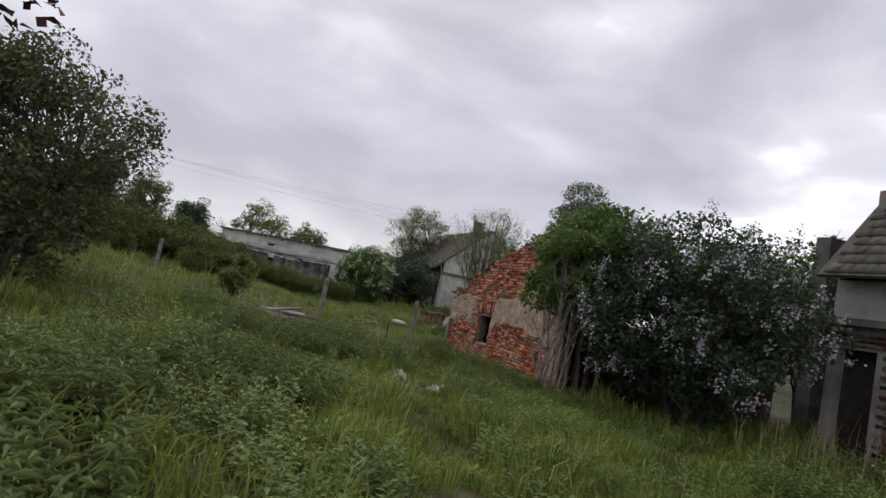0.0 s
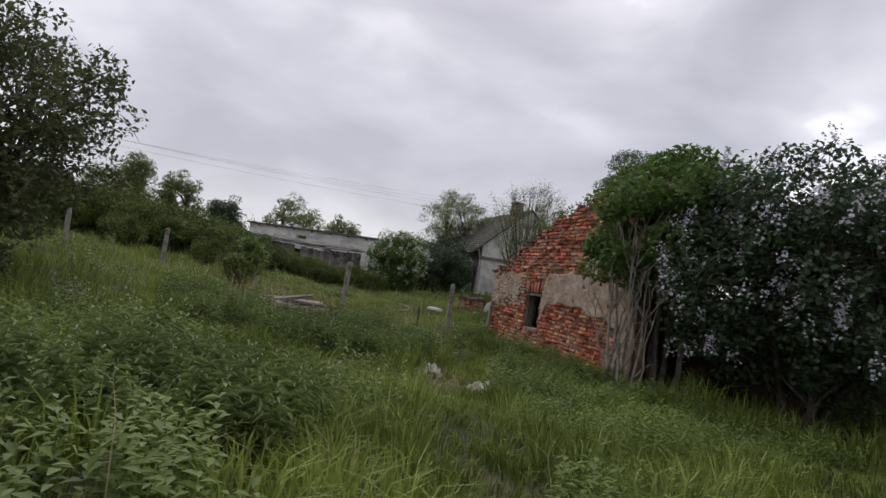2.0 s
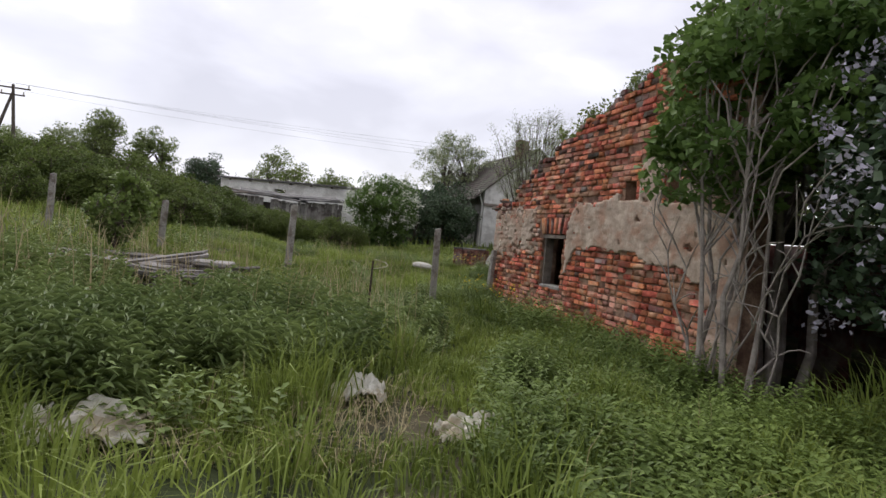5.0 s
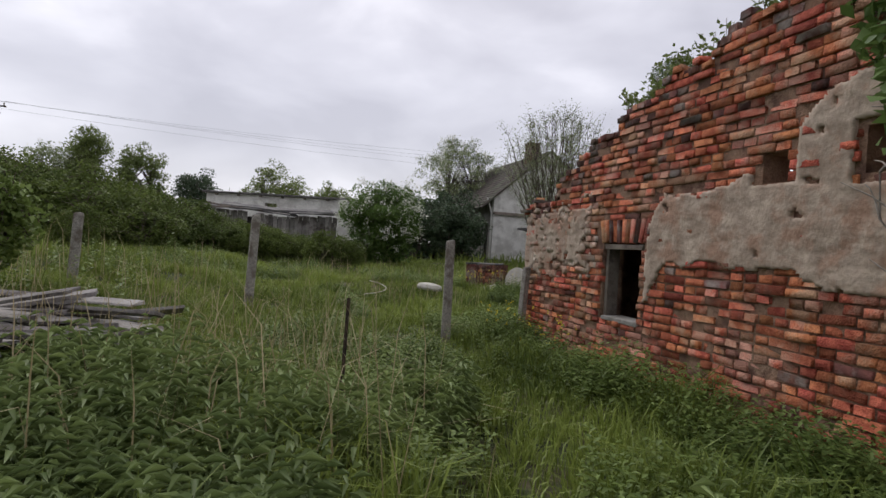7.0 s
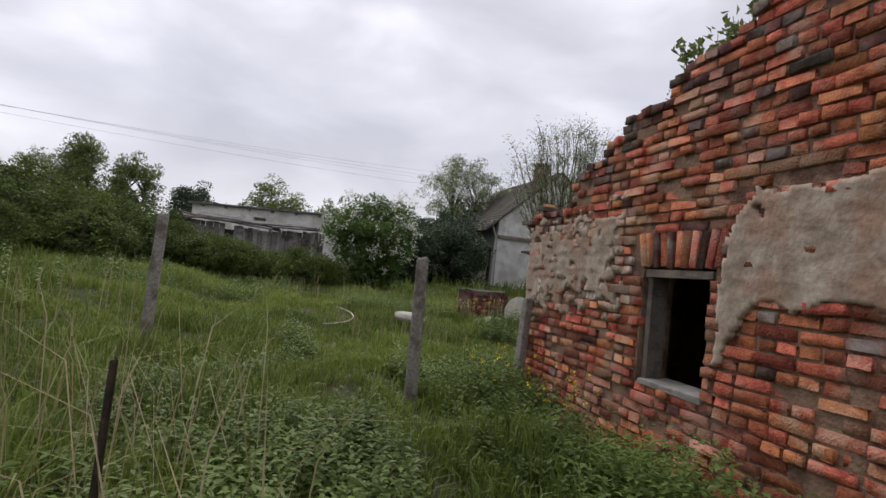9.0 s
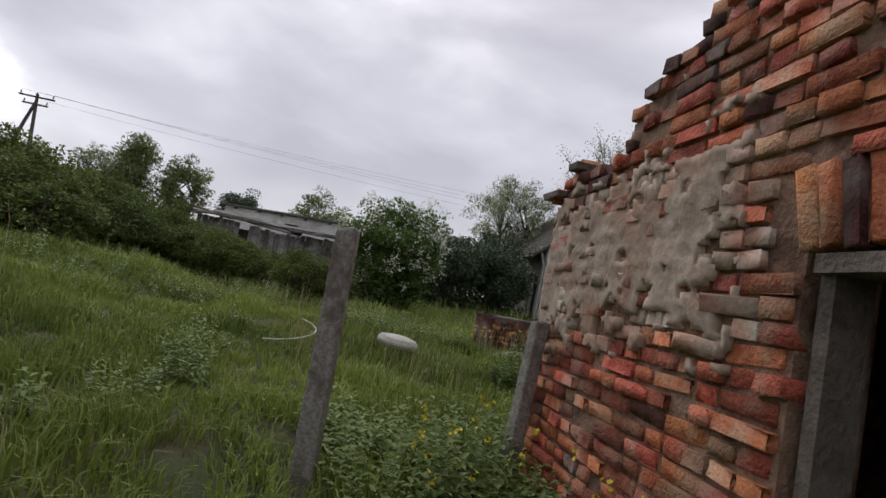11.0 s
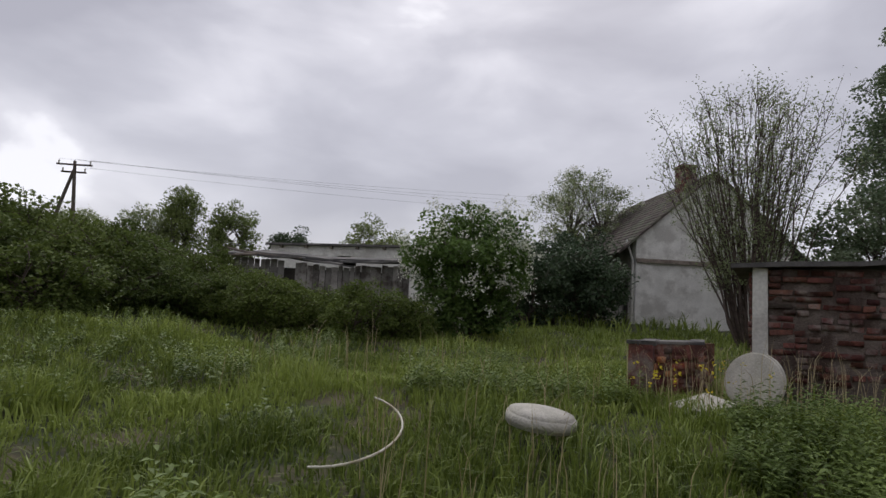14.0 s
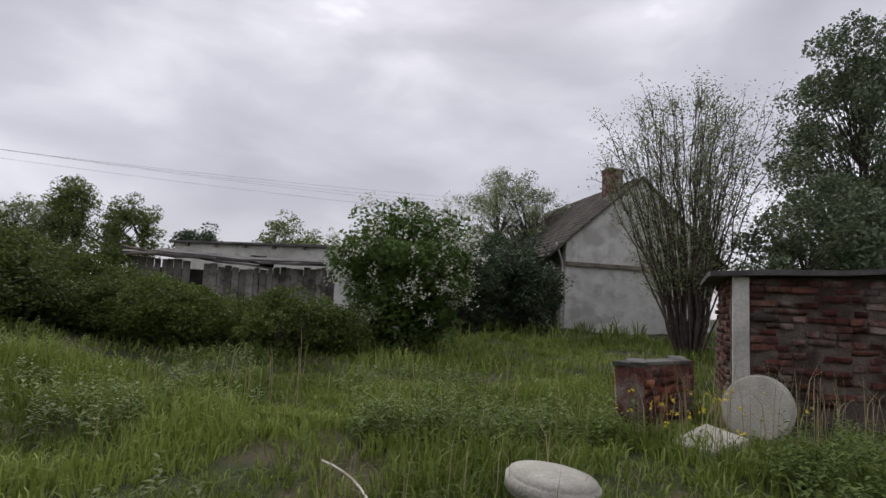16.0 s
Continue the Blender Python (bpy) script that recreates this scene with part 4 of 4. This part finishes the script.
wall_boxes(bm, (L0.x, L0.y), ld, 10.5, 0.4, 3.52, -0.3, [(3.1, 3.7, 2.95, 3.15)])
part("front_wall", bm, M_white_plaster, lb, "whitewashed wall with a small vent")
bm = bmesh.new()
ln = Vector((-ld.y, ld.x, 0))
wall_boxes(bm, (L0.x + ln.x * 0.31, L0.y + ln.y * 0.31), ln, 5.5, 0.4, 3.5, 0.3)
part("side_wall", bm, M_white_plaster, lb)
lm = Matrix(((ld.x, ln.x, 0, L0.x), (ld.y, ln.y, 0, L0.y), (0, 0, 1, 0), (0, 0, 0, 1)))
part("roof", box((-0.15, -0.2, 3.525), (10.7, 6.0, 3.61), 0.01, lm), M_felt, lb, "dark corrugated roof edge")
for k in range(9):
    part("rafter_end", box((0.5 + k * 1.15, -0.16, 3.42), (0.6 + k * 1.15, -0.003, 3.52), 0, lm), M_wood_brown, lb)

# ---- pole with power lines ----
pole = thing("power_pole", "wooden A-shaped power pole with crossarm and insulators", "pole")
PX, PY = -12.9, 52.0
put("strut", raw_mesh("strut", *tube_arrays([(bend((PX - 1.9, PY, 1.5), (PX, PY, 8.2), 0, 4), [0.13, 0.12, 0.11, 0.09])], 8)), M_bark, pole)
put("mast", raw_mesh("mast", *tube_arrays([(bend((PX + 0.5, PY, 1.5), (PX, PY, 8.75), 0, 4), [0.13, 0.12, 0.11, 0.09])], 8)), M_bark, pole)
for z, w in ((8.5, 1.0), (8.05, 0.7)):
    part("crossarm", box((PX - w, PY - 0.08, z), (PX + w, PY + 0.08, z + 0.08), 0, pose(0, 0, 0)), M_metal, pole)
    for u in (-0.9, 0.0, 0.9):
        lv, lf = tube_arrays([([(PX + u * w, PY, z + 0.08), (PX + u * w, PY, z + 0.24), (PX + u * w, PY, z + 0.30)], [0.035, 0.05, 0.02])], 6)
        put("insulator", raw_mesh("insulator", lv, lf), M_pale_stone, pole)
for k, (dx, z0, ey, ez) in enumerate(((-0.9, 8.86, 0, 14.6), (0.0, 8.86, 1, 13.9), (0.9, 8.86, 2, 13.3), (0.6, 8.4, 1, 12.6))):
    wire = put("power_line", raw_mesh("power_line", *tube_arrays([(bend((PX + dx, PY, z0), (61, 72 + ey, ez), -1.2, 24), [0.006] * 24)], 4)), M_wire)
    tagged(wire, "thin slack power cable against the sky", "cable", "power cables")

# ---- trees and shrubs ----
crown_tree("lilac_bush", "large dark lilac bush in pale mauve bloom beside the barn", "bush", (9.5, 8.6, gz(9.5, 8.6)), 3.8, 1.95, 0.35, 170, 40000, 0.095, M_lilac, M_bark, 31,
           stems=5, trunk_r=0.07, clump_r=0.5, bloom=M_lilac_bloom, bloom_n=340, bloom_label="pale mauve flower heads", up=0.35)
crown_tree("elder_bush", "green elder bush growing over the barn gable", "bush", (8.85, 10.8, gz(8.85, 10.8)), 4.0, 1.15, 2.4, 95, 21000, 0.12, M_elder, M_twig, 32, stems=4, trunk_r=0.06, clump_r=0.45, up=-0.15, flat=1.1)
crown_tree("elder_bush", "green elder branches hanging over the barn corner", "bush", (7.75, 10.3, gz(7.75, 10.3)), 3.5, 0.8, 1.7, 34, 6500, 0.11, M_elder, M_twig, 33, stems=5, trunk_r=0.03, clump_r=0.3, up=-0.3, flat=1.3)
crown_tree("white_viburnum", "rounded bush covered with white flower heads", "bush", (8.05, 28.2, gz(8.05, 28.2)), 2.65, 1.3, 0.0, 130, 26000, 0.10, M_elder, M_bark, 34, stems=5, trunk_r=0.05,
           clump_r=0.45, bloom=M_white_bloom, bloom_n=330, bloom_label="white flower heads")
crown_tree("blossoming_tree", "pale green tree with white blossom behind the cottage", "tree", (15.7, 44.0, gz(15.7, 44.0)), 7.0, 2.7, 2.4, 120, 17000, 0.10, M_willow, M_bark, 35, stems=2, trunk_r=0.09,
           clump_r=0.5, bloom=M_white_bloom, bloom_n=380, bloom_label="small white blossom")
crown_tree("olive_tree", "loose olive-leaved young tree with open crown", "tree", (-1.85, 11.9, gz(-1.85, 11.9)), 4.2, 2.0, 0.2, 190, 24000, 0.095, M_dark_leaf, M_bark, 36, stems=4, trunk_r=0.06, clump_r=0.42)
crown_tree("copper_tree", "copper-leaved tree with dark red foliage", "tree", (-1.05, 3.3, gz(-1.05, 3.3)), 3.7, 1.7, 2.0, 90, 9000, 0.10, M_copper, M_bark, 37, trunk_r=0.10, clump_r=0.4)
crown_tree("poplar_tree", "tall young poplar with dark silvery leaves", "tree", (20.6, 30.0, gz(20.6, 30.0)), 9.5, 2.2, 1.2, 300, 34000, 0.115, M_poplar, M_bark, 38, trunk_r=0.05, clump_r=0.5)
crown_tree("shaded_thicket", "dark thicket crowding the cottage wall", "bush", (13.3, 37.5, gz(13.3, 37.5)), 3.6, 1.5, 0.2, 50, 9000, 0.12, M_lilac, M_bark, 39, stems=5, trunk_r=0.05, clump_r=0.5)
for k, (x, y, h) in enumerate(((10.3, 33.5, 2.6), (11.6, 35.2, 3.0), (9.6, 36.5, 2.6), (12.6, 34.2, 2.4), (11.0, 38.5, 3.2))):
    crown_tree("shaded_thicket", "dark thicket crowding the cottage yard", "bush", (x, y, gz(x, y)), h, 1.3, 0.0, 50, 8000, 0.12, M_lilac, M_bark, 60 + k, stems=5, trunk_r=0.05, clump_r=0.5,
               group="thicket by the cottage")
crown_tree("yard_bush", "dense green bush behind the outhouse", "bush", (17.6, 28.0, gz(17.6, 28.0)), 3.9, 2.2, 0.0, 90, 16000, 0.12, M_poplar, M_bark, 43, stems=5, trunk_r=0.05, clump_r=0.55)
crown_tree("yard_tree", "leafy bush behind the brick cottage", "tree", (13.2, 9.3, 0), 4.6, 1.2, 2.0, 40, 6000, 0.12, M_elder, M_bark, 40, trunk_r=0.08, clump_r=0.5)
crown_tree("garden_tree", "green tree behind the ruined barn", "tree", (16.5, 13.5, 0.1), 5.0, 2.2, 0.8, 70, 9000, 0.14, M_willow, M_bark, 41, stems=2, trunk_r=0.09, clump_r=0.55)

# bare many-stemmed shrub before the cottage
r = np.random.default_rng(51)
shrub = thing("bare_shrub", "tall many-stemmed shrub just coming into leaf", "bush", (14.7, 29.0, gz(14.7, 29.0)))
lines, tips = [], []
for s in range(70):
    a, k = r.uniform(0, 6.28), r.uniform(0.1, 1.0)
    top = np.array([np.cos(a) * 2.2 * k, np.sin(a) * 1.8 * k, 5.9 - 2.7 * k * r.uniform(0.3, 1)])
    p = bend((np.cos(a) * 0.25 * k, np.sin(a) * 0.25 * k, -0.1), top, 0.25 * k, 8, 0.05, r)
    lines.append((p, np.linspace(0.03, 0.006, 8)))
    for j in range(2, 8):
        for _ in range(3):
            q = p[j] + r.normal(0, 0.16, 3) + np.array([np.cos(a) * 0.18, np.sin(a) * 0.18, 0.42])
            lines.append((bend(p[j], q, 0.03, 3), np.linspace(0.008, 0.003, 3)))
            tips.append(q)
            tips.append((p[j] + q) / 2)
put("branchwork", raw_mesh("stems", *tube_arrays(lines, 4)), M_twig_dark, shrub, "dark bare stems")
tips = np.array(tips)
c = np.repeat(tips, 8, 0) + r.normal(0, 0.11, (len(tips) * 8, 3))
put("young_leaves", raw_mesh("young_leaves", *leaf_arrays(r, c, 0.065, 0.035)), M_willow, shrub, "sparse pale young leaves")

# bare climbing stems in front of the barn corner
dead = thing("bare_creeper", "pale leafless creeper stems against the barn corner", "creeper", (7.75, 10.3, gz(7.75, 10.3)))
lines = []
for s in range(9):
    y0 = r.uniform(-0.35, 0.35)
    a = r.normal(0, 0.55)
    p = bend((r.uniform(-0.15, 0.05), y0, -0.1), (r.uniform(-0.35, 0.1), y0 + a - 0.2, r.uniform(1.5, 2.9)), r.normal(0, 0.08), 9, 0.035, r)
    lines.append((p, np.linspace(0.014, 0.005, 9)))
    for j in range(3, 9):
        q = p[j] + np.array([r.normal(-0.06, 0.1), r.normal(-0.12, 0.28), r.uniform(0.05, 0.4)])
        lines.append((bend(p[j], q, 0.04, 4), np.linspace(0.008, 0.003, 4)))
put("branchwork", raw_mesh("stems", *tube_arrays(lines, 5)), M_twig, dead)

# plants rooted on the broken wall top
wp = thing("wall_top_plants", "young leafy shoots growing on the broken wall top", "plant", (0, 0, 0))
c, lines = [], []
for k in range(44):
    y = r.uniform(13.0, 14.5) if k < 30 else r.uniform(10.8, 12.6)
    x, z = 8.2 + r.uniform(-0.1, 0.15), wall_top(y)
    h = r.uniform(0.15, 0.5)
    top = np.array([x + r.normal(0, 0.05), y + r.normal(0.08, 0.08), z + h])
    lines.append((bend((x, y, z - 0.1), top, 0, 4), np.linspace(0.007, 0.003, 4)))
    u = r.uniform(0.25, 1, 26)[:, None]
    c.append(np.array([x, y, z]) + (top - np.array([x, y, z])) * u + r.normal(0, 0.035, (26, 3)))
put("branchwork", raw_mesh("stems", *tube_arrays(lines, 4)), M_twig, wp)["kind"] = "stuff"
put("foliage", raw_mesh("foliage", *leaf_arrays(r, np.concatenate(c), 0.075, 0.04, up=0.5)), M_tree_leaf, wp)

# far trees along the horizon
FAR = [(-9.4, 60, 7.3, 1.6, "t"), (-5.6, 60, 5.9, 2.1, "t"), (-1.4, 62, 4.9, 2.0, "d"), (4.6, 60, 5.7, 2.9, "t"), (-12.3, 61, 5.6, 2.4, "w"), (-15.5, 58, 4.6, 2.4, "w"), (-19.5, 58, 4.8, 2.8, "t"),
       (9.5, 62, 4.8, 2.2, "t"), (-26, 50, 6.0, 3.4, "w"), (21, 60, 6.0, 3.0, "t"), (-24, 36, 5.4, 3.2, "t"), (-11, 19, 2.6, 1.8, "t"), (-13.5, 24, 3.0, 2.2, "t"),
       (24, 50, 7.0, 3.2, "t"), (29, 36, 7, 3.2, "t"), (25, 24, 7, 3.0, "t"), (-14, 12, 4.6, 2.4, "t"), (19, 4, 7, 3, "t")]
for k, (x, y, h, rad, sort) in enumerate(FAR):
    mat = {"t": M_tree_leaf, "w": M_willow, "d": M_lilac}[sort]
    lab = {"t": "rounded green tree at the edge of the meadow", "w": "pale blossoming tree at the edge of the meadow", "d": "dark evergreen tree at the edge of the meadow"}[sort]
    crown_tree("field_tree", lab, "tree", (x, y, gz(x, y)), h, rad, h * 0.18, 70, 7500, 0.20, mat, M_bark, 100 + k, stems=2, trunk_r=0.13, clump_r=0.75,
               bloom=M_white_bloom if sort == "w" else None, bloom_n=160 if sort == "w" else 0, bloom_label="white blossom", group="trees along the meadow", twigs=2)

# scrub on the bank
scr = []
for k in range(3):
    scr.append(crown_tree("scrub_bush", "dense low green scrub on the bank", "bush", (-6 + 3 * k, 27, gz(-6 + 3 * k, 27)), 1.35, 0.95, 0.0, 60, 6500, 0.075, M_bank, M_twig_dark, 70 + k, stems=5, trunk_r=0.02,
                          clump_r=0.30, group="scrub on the bank", twigs=1))
rk = random.Random(8)
for k in range(190):
    x = -15 + 21.8 * rk.random()
    y = 24.7 + 5.6 * rk.random() + (1.2 if x > 2 else 0)
    if x > 2.2 and y > 29.2 - (x - 2.8):
        y = 26.2 + rk.random() * 1.2
    sc = rk.uniform(0.8, 1.2) * (0.66 if x > 2.2 else 1.1)
    o = copy_thing(scr[k % 3], pose(x, y, gz(x, y) - 0.1, 0, 0, rk.uniform(0, 360)))
    o.scale = (sc, sc, sc * rk.uniform(0.75, 1.0))
for x, y, sc in ((-3.5, 15.5, 0.8), (-5.5, 17, 1.1), (-7, 14, 1.0), (0.6, 23.0, 0.7), (-2.0, 23, 0.8), (-4.2, 12.4, 0.9)):
    copy_thing(scr[0], pose(x, y, gz(x, y), 0, 0, rk.uniform(0, 360))).scale = (sc, sc, sc)
crown_tree("young_tree", "slender young tree with pale leaves in the meadow", "tree", (1.9, 15.6, gz(1.9, 15.6)), 1.5, 0.42, 0.35, 26, 2400, 0.085, M_weed, M_twig_dark, 81, trunk_r=0.018, clump_r=0.2)

# ---- loose things in the meadow ----
pile = thing("board_pile", "pile of weathered grey boards lying in the grass", "woodpile", (2.45, 14.2, gz(2.45, 14.2) + 0.04))
for k in range(30):
    bm = box((-1.0, -0.08, -0.014), (1.0, 0.08, 0.014), 0.004, None, 0.008)
    b = part("board", bm, M_wood, pile)
    b.matrix_basis = pose(rk.uniform(-0.5, 0.5), rk.uniform(-0.8, 0.8), 0.16 + 0.008 * k, rk.gauss(0, 7), rk.gauss(0, 5), rk.gauss(-12, 16))


def crumpled(name, at, sx, sy, h, label, mat=None):
    bm = bmesh.new()
    bmesh.ops.create_grid(bm, x_segments=22, y_segments=22, size=0.5)
    for v in bm.verts:
        q = max(0, 1 - (v.co.xy.length / 0.56) ** 2)
        p = Vector((v.co.x * 5 + at[0] * 7, v.co.y * 5, 1))
        v.co.z = h * q * (0.6 + 0.9 * noise.noise(p)) + 0.05 * noise.noise(p * 3)
        v.co.x *= sx * (1 + 0.3 * noise.noise(p * 0.7))
        v.co.y *= sy
    bmesh.ops.solidify(bm, geom=bm.faces[:], thickness=0.006)
    ob = part(name, bm, mat or M_plastic)
    ob.location = (at[0], at[1], gz(*at) + 0.09)
    return tagged(ob, label, "plastic sheet")


crumpled("plastic_sheet", (4.6, 10.1), 0.34, 0.26, 0.14, "crumpled pale plastic sheet caught in dry grass")
crumpled("plastic_sheet", (5.25, 9.5), 0.5, 0.3, 0.11, "crumpled pale plastic sheet trodden into the grass")
crumpled("plastic_sheet", (3.15, 9.3), 0.6, 0.4, 0.13, "crumpled dirty plastic sheet among weeds")
arc = np.linspace(-1.9, 1.1, 18)
hose = put("hose", raw_mesh("hose", *tube_arrays([(np.column_stack([6.3 + 0.36 * np.cos(arc), 19.75 + 0.7 * np.sin(arc), 0.57 + 0.05 * (arc + 1.9)]), [0.007] * 18)], 6)), M_plastic)
tagged(hose, "bent piece of pale hose lying in grass", "hose")

# ---- grass and weeds ----
r = np.random.default_rng(61)


def density(xy):
    return np.array([noise.noise(Vector((a * 0.55, b * 0.55, 4.0))) for a, b in xy])


def off_path(xy, gap):
    return np.abs(xy[:, 0] - np.interp(xy[:, 1], [0.3, 3.5, 6.9, 8.9, 10.4, 13.1, 16.7, 17.2], [1.4, 2.93, 4.12, 4.6, 5.2, 6.77, 6.43, 6.34])) > gap


def field(n, x0, x1, y0, y1, h0, h1, w, lean=0.95, keep=None, tuft=0.55):
    per = 22 if w < 0.0115 else 12
    tufts = spread(r, max(20, n // per), x0, x1, y0, y1, keep)
    which = r.integers(0, len(tufts), n)
    size = r.uniform(0.55, 1.35, len(tufts))[which]
    off = r.normal(0, 1, (n, 2)) * (0.075 * size * (1 if w < 0.0115 else 2.0))[:, None]
    xy = tufts[which] + off
    ok = ~((xy[:, 0] > 7.93) & (xy[:, 1] > 9.8) & (xy[:, 1] < 16.7))
    ok &= np.hypot(xy[:, 0] - 4.7, xy[:, 1] - 9.6) > 0.55 * r.uniform(0.3, 1.3, n)
    ok &= np.hypot(xy[:, 0] - 7.6, xy[:, 1] - 20.0) > 0.22
    xy, off, size = xy[ok], off[ok], size[ok]
    m = len(xy)
    g = np.sin(xy[:, 0] * 2.1 + np.sin(xy[:, 1] * 1.7) * 1.5) * np.sin(xy[:, 1] * 1.9 + np.cos(xy[:, 0] * 1.3) * 1.4)
    hh = r.uniform(h0, h1, m) * (1 + tuft * g) * (0.55 + 0.5 * size)
    short = np.clip((xy[:, 1] - 14.5) / 3, 0, 1) * 0.30
    hh = np.where(off_path(xy, 0.4), hh, np.minimum(hh, 0.2))
    return blades(r, xy, hh * (1 - short), np.full(m, w) * r.uniform(0.6, 1.5, m), lean, np.arctan2(off[:, 1], off[:, 0]))


def stuff(name, label, category, groups, mat):
    V, F, base = [], [], 0
    for v, f in groups:
        V.append(v)
        F.append(f + base)
        base += len(v)
    ob = put(name, raw_mesh(name, np.concatenate(V), np.concatenate(F)), mat)
    return tagged(ob, label, category, kind="stuff")


stuff("meadow_grass", "lush uneven green meadow grass", "grass", [
    field(62000, -1.5, 7.9, -1.5, 9, 0.14, 0.40, 0.011),
    field(64000, 1.0, 8.0, 9, 17.5, 0.14, 0.42, 0.010),
    field(80000, 1.5, 10.5, 17, 24, 0.12, 0.34, 0.011),
    field(46000, -9, 1.5, 0, 24, 0.2, 0.45, 0.016),
    field(30000, 7.8, 14, -3, 9.4, 0.25, 0.55, 0.013),
    field(46000, -6, 16, 22.5, 33, 0.16, 0.34, 0.018),
    field(16000, -25, 30, 30, 60, 0.4, 0.8, 0.04),
    field(16000, -25, -8, -5, 30, 0.4, 0.7, 0.03),
], M_grass)
clumpy = lambda xy: density(xy) > 0.0
patchy = lambda xy: density(xy + 17.0) > 0.08
groups = []
for n, x0, x1, y0, y1, h0, h1, ll, keep in ((4600, -2, 7.8, 0.8, 9.5, 0.18, 0.40, 0.12, clumpy), (1500, 5.6, 9.5, 17.2, 21.5, 0.15, 0.32, 0.10, patchy), (1300, 4.6, 7.4, 12.5, 17.5, 0.15, 0.34, 0.11, clumpy), (450, 5.0, 8.5, 20, 25, 0.15, 0.3, 0.10, patchy), (350, 1.5, 6, 20, 25.5, 0.15, 0.3, 0.10, clumpy), (2400, 4.5, 7.9, 8.5, 17, 0.2, 0.45, 0.09, patchy), (1500, 5.2, 7.9, 6.5, 12, 0.2, 0.4, 0.10, None),
                                           (900, 7.3, 7.95, 10.2, 16.6, 0.25, 0.5, 0.10, None), (1500, 6.8, 11, 17, 22, 0.2, 0.4, 0.09, patchy), (1600, -8, 3, 8, 22, 0.3, 0.6, 0.13, clumpy), (1000, 7, 11, 0, 7, 0.3, 0.6, 0.13, clumpy)):
    xy = spread(r, n, x0, x1, y0, y1, keep)
    xy = xy[off_path(xy, 0.35) & (np.hypot(xy[:, 0] - 4.7, xy[:, 1] - 9.6) > 0.7) & (np.hypot(xy[:, 0] - 9.6, xy[:, 1] - 21.1) > 0.6)]
    groups.append(herbs(r, xy, r.uniform(h0, h1, len(xy)) * (1 + 0.5 * density(xy * 2.0)), ll * 0.85, 0.5, 16, 0.3))
stuff("broadleaf_weeds", "nettles and broad-leaved weeds among the grass", "weeds", groups, M_weed)
groups = []
for n, x0, x1, y0, y1, h0, h1 in ((620, 2.4, 3.9, 9.4, 11.4, 0.4, 0.7), (900, 3.4, 6.2, 10.2, 13.0, 0.35, 0.6), (700, 1.0, 3.6, 10.6, 13.4, 0.4, 0.65), (420, -0.3, 1.2, 2.0, 5.0, 0.3, 0.5), (350, 1.0, 2.8, 5.6, 8.0, 0.35, 0.55)):
    xy = spread(r, n, x0, x1, y0, y1)
    xy = xy[(density(xy * 2.2) > -0.12) & off_path(xy, 0.6)]
    groups.append(herbs(r, xy, r.uniform(h0, h1, len(xy)) * (1 + 0.5 * density(xy * 1.6)), 0.155, 0.2, 24, 0.45))
stuff("tall_weeds", "dense clumps of tall weeds with long narrow leaves", "weeds", groups, M_weed_pale)
groups = []
for n, x0, x1, y0, y1, h0, h1, w, ln in ((420, 1.8, 5.6, 11.0, 14.6, 0.6, 1.4, 0.007, 0.9), (140, 8.0, 10.8, 5.2, 6.6, 0.6, 1.3, 0.009, 0.4), (110, -1, 4, 15.5, 20, 0.6, 1.2, 0.008, 0.4), (200, 8.8, 11.5, 20.8, 22.3, 0.4, 0.9, 0.006, 0.6),
                                         (220, 0, 7, 3, 17, 0.4, 0.7, 0.005, 0.6), (110, 5, 9, 21, 24, 0.4, 0.8, 0.007, 0.6), (900, 4.0, 5.5, 9.0, 10.4, 0.05, 0.3, 0.006, 2.2), (350, 2.7, 3.9, 9.0, 10.2, 0.05, 0.3, 0.006, 2.2), (90, 6.4, 8.2, 18.2, 20.5, 0.35, 0.6, 0.006, 0.4)):
    xy = spread(r, n, x0, x1, y0, y1)
    near_path = np.abs(xy[:, 0] - np.interp(xy[:, 1], [0, 6.9, 13, 17], [1.3, 4.12, 6.75, 6.4])) < 0.45
    xy = xy[~(near_path & (xy[:, 1] < 17))]
    groups.append(blades(r, xy, r.uniform(h0, h1, len(xy)), np.full(len(xy), w), ln))
stuff("dry_stalks", "bleached dry grass stalks", "dry grass", groups, M_straw)
xy = spread(r, 26, 8.6, 9.6, 20.4, 21.5)
pts = np.column_stack([xy, ground_z(xy[:, 0], xy[:, 1]) + r.uniform(0.3, 0.5, len(xy))])
xy2 = spread(r, 40, 7.2, 7.9, 14.6, 16.6)
pts = np.concatenate([pts, np.column_stack([xy2, ground_z(xy2[:, 0], xy2[:, 1]) + r.uniform(0.3, 0.6, len(xy2))])])
stuff("yellow_flowers", "small yellow flowers among the weeds", "flowers", [leaf_arrays(r, np.repeat(pts, 4, 0) + r.normal(0, 0.012, (len(pts) * 4, 3)), 0.025, 0.022)], M_yellow)
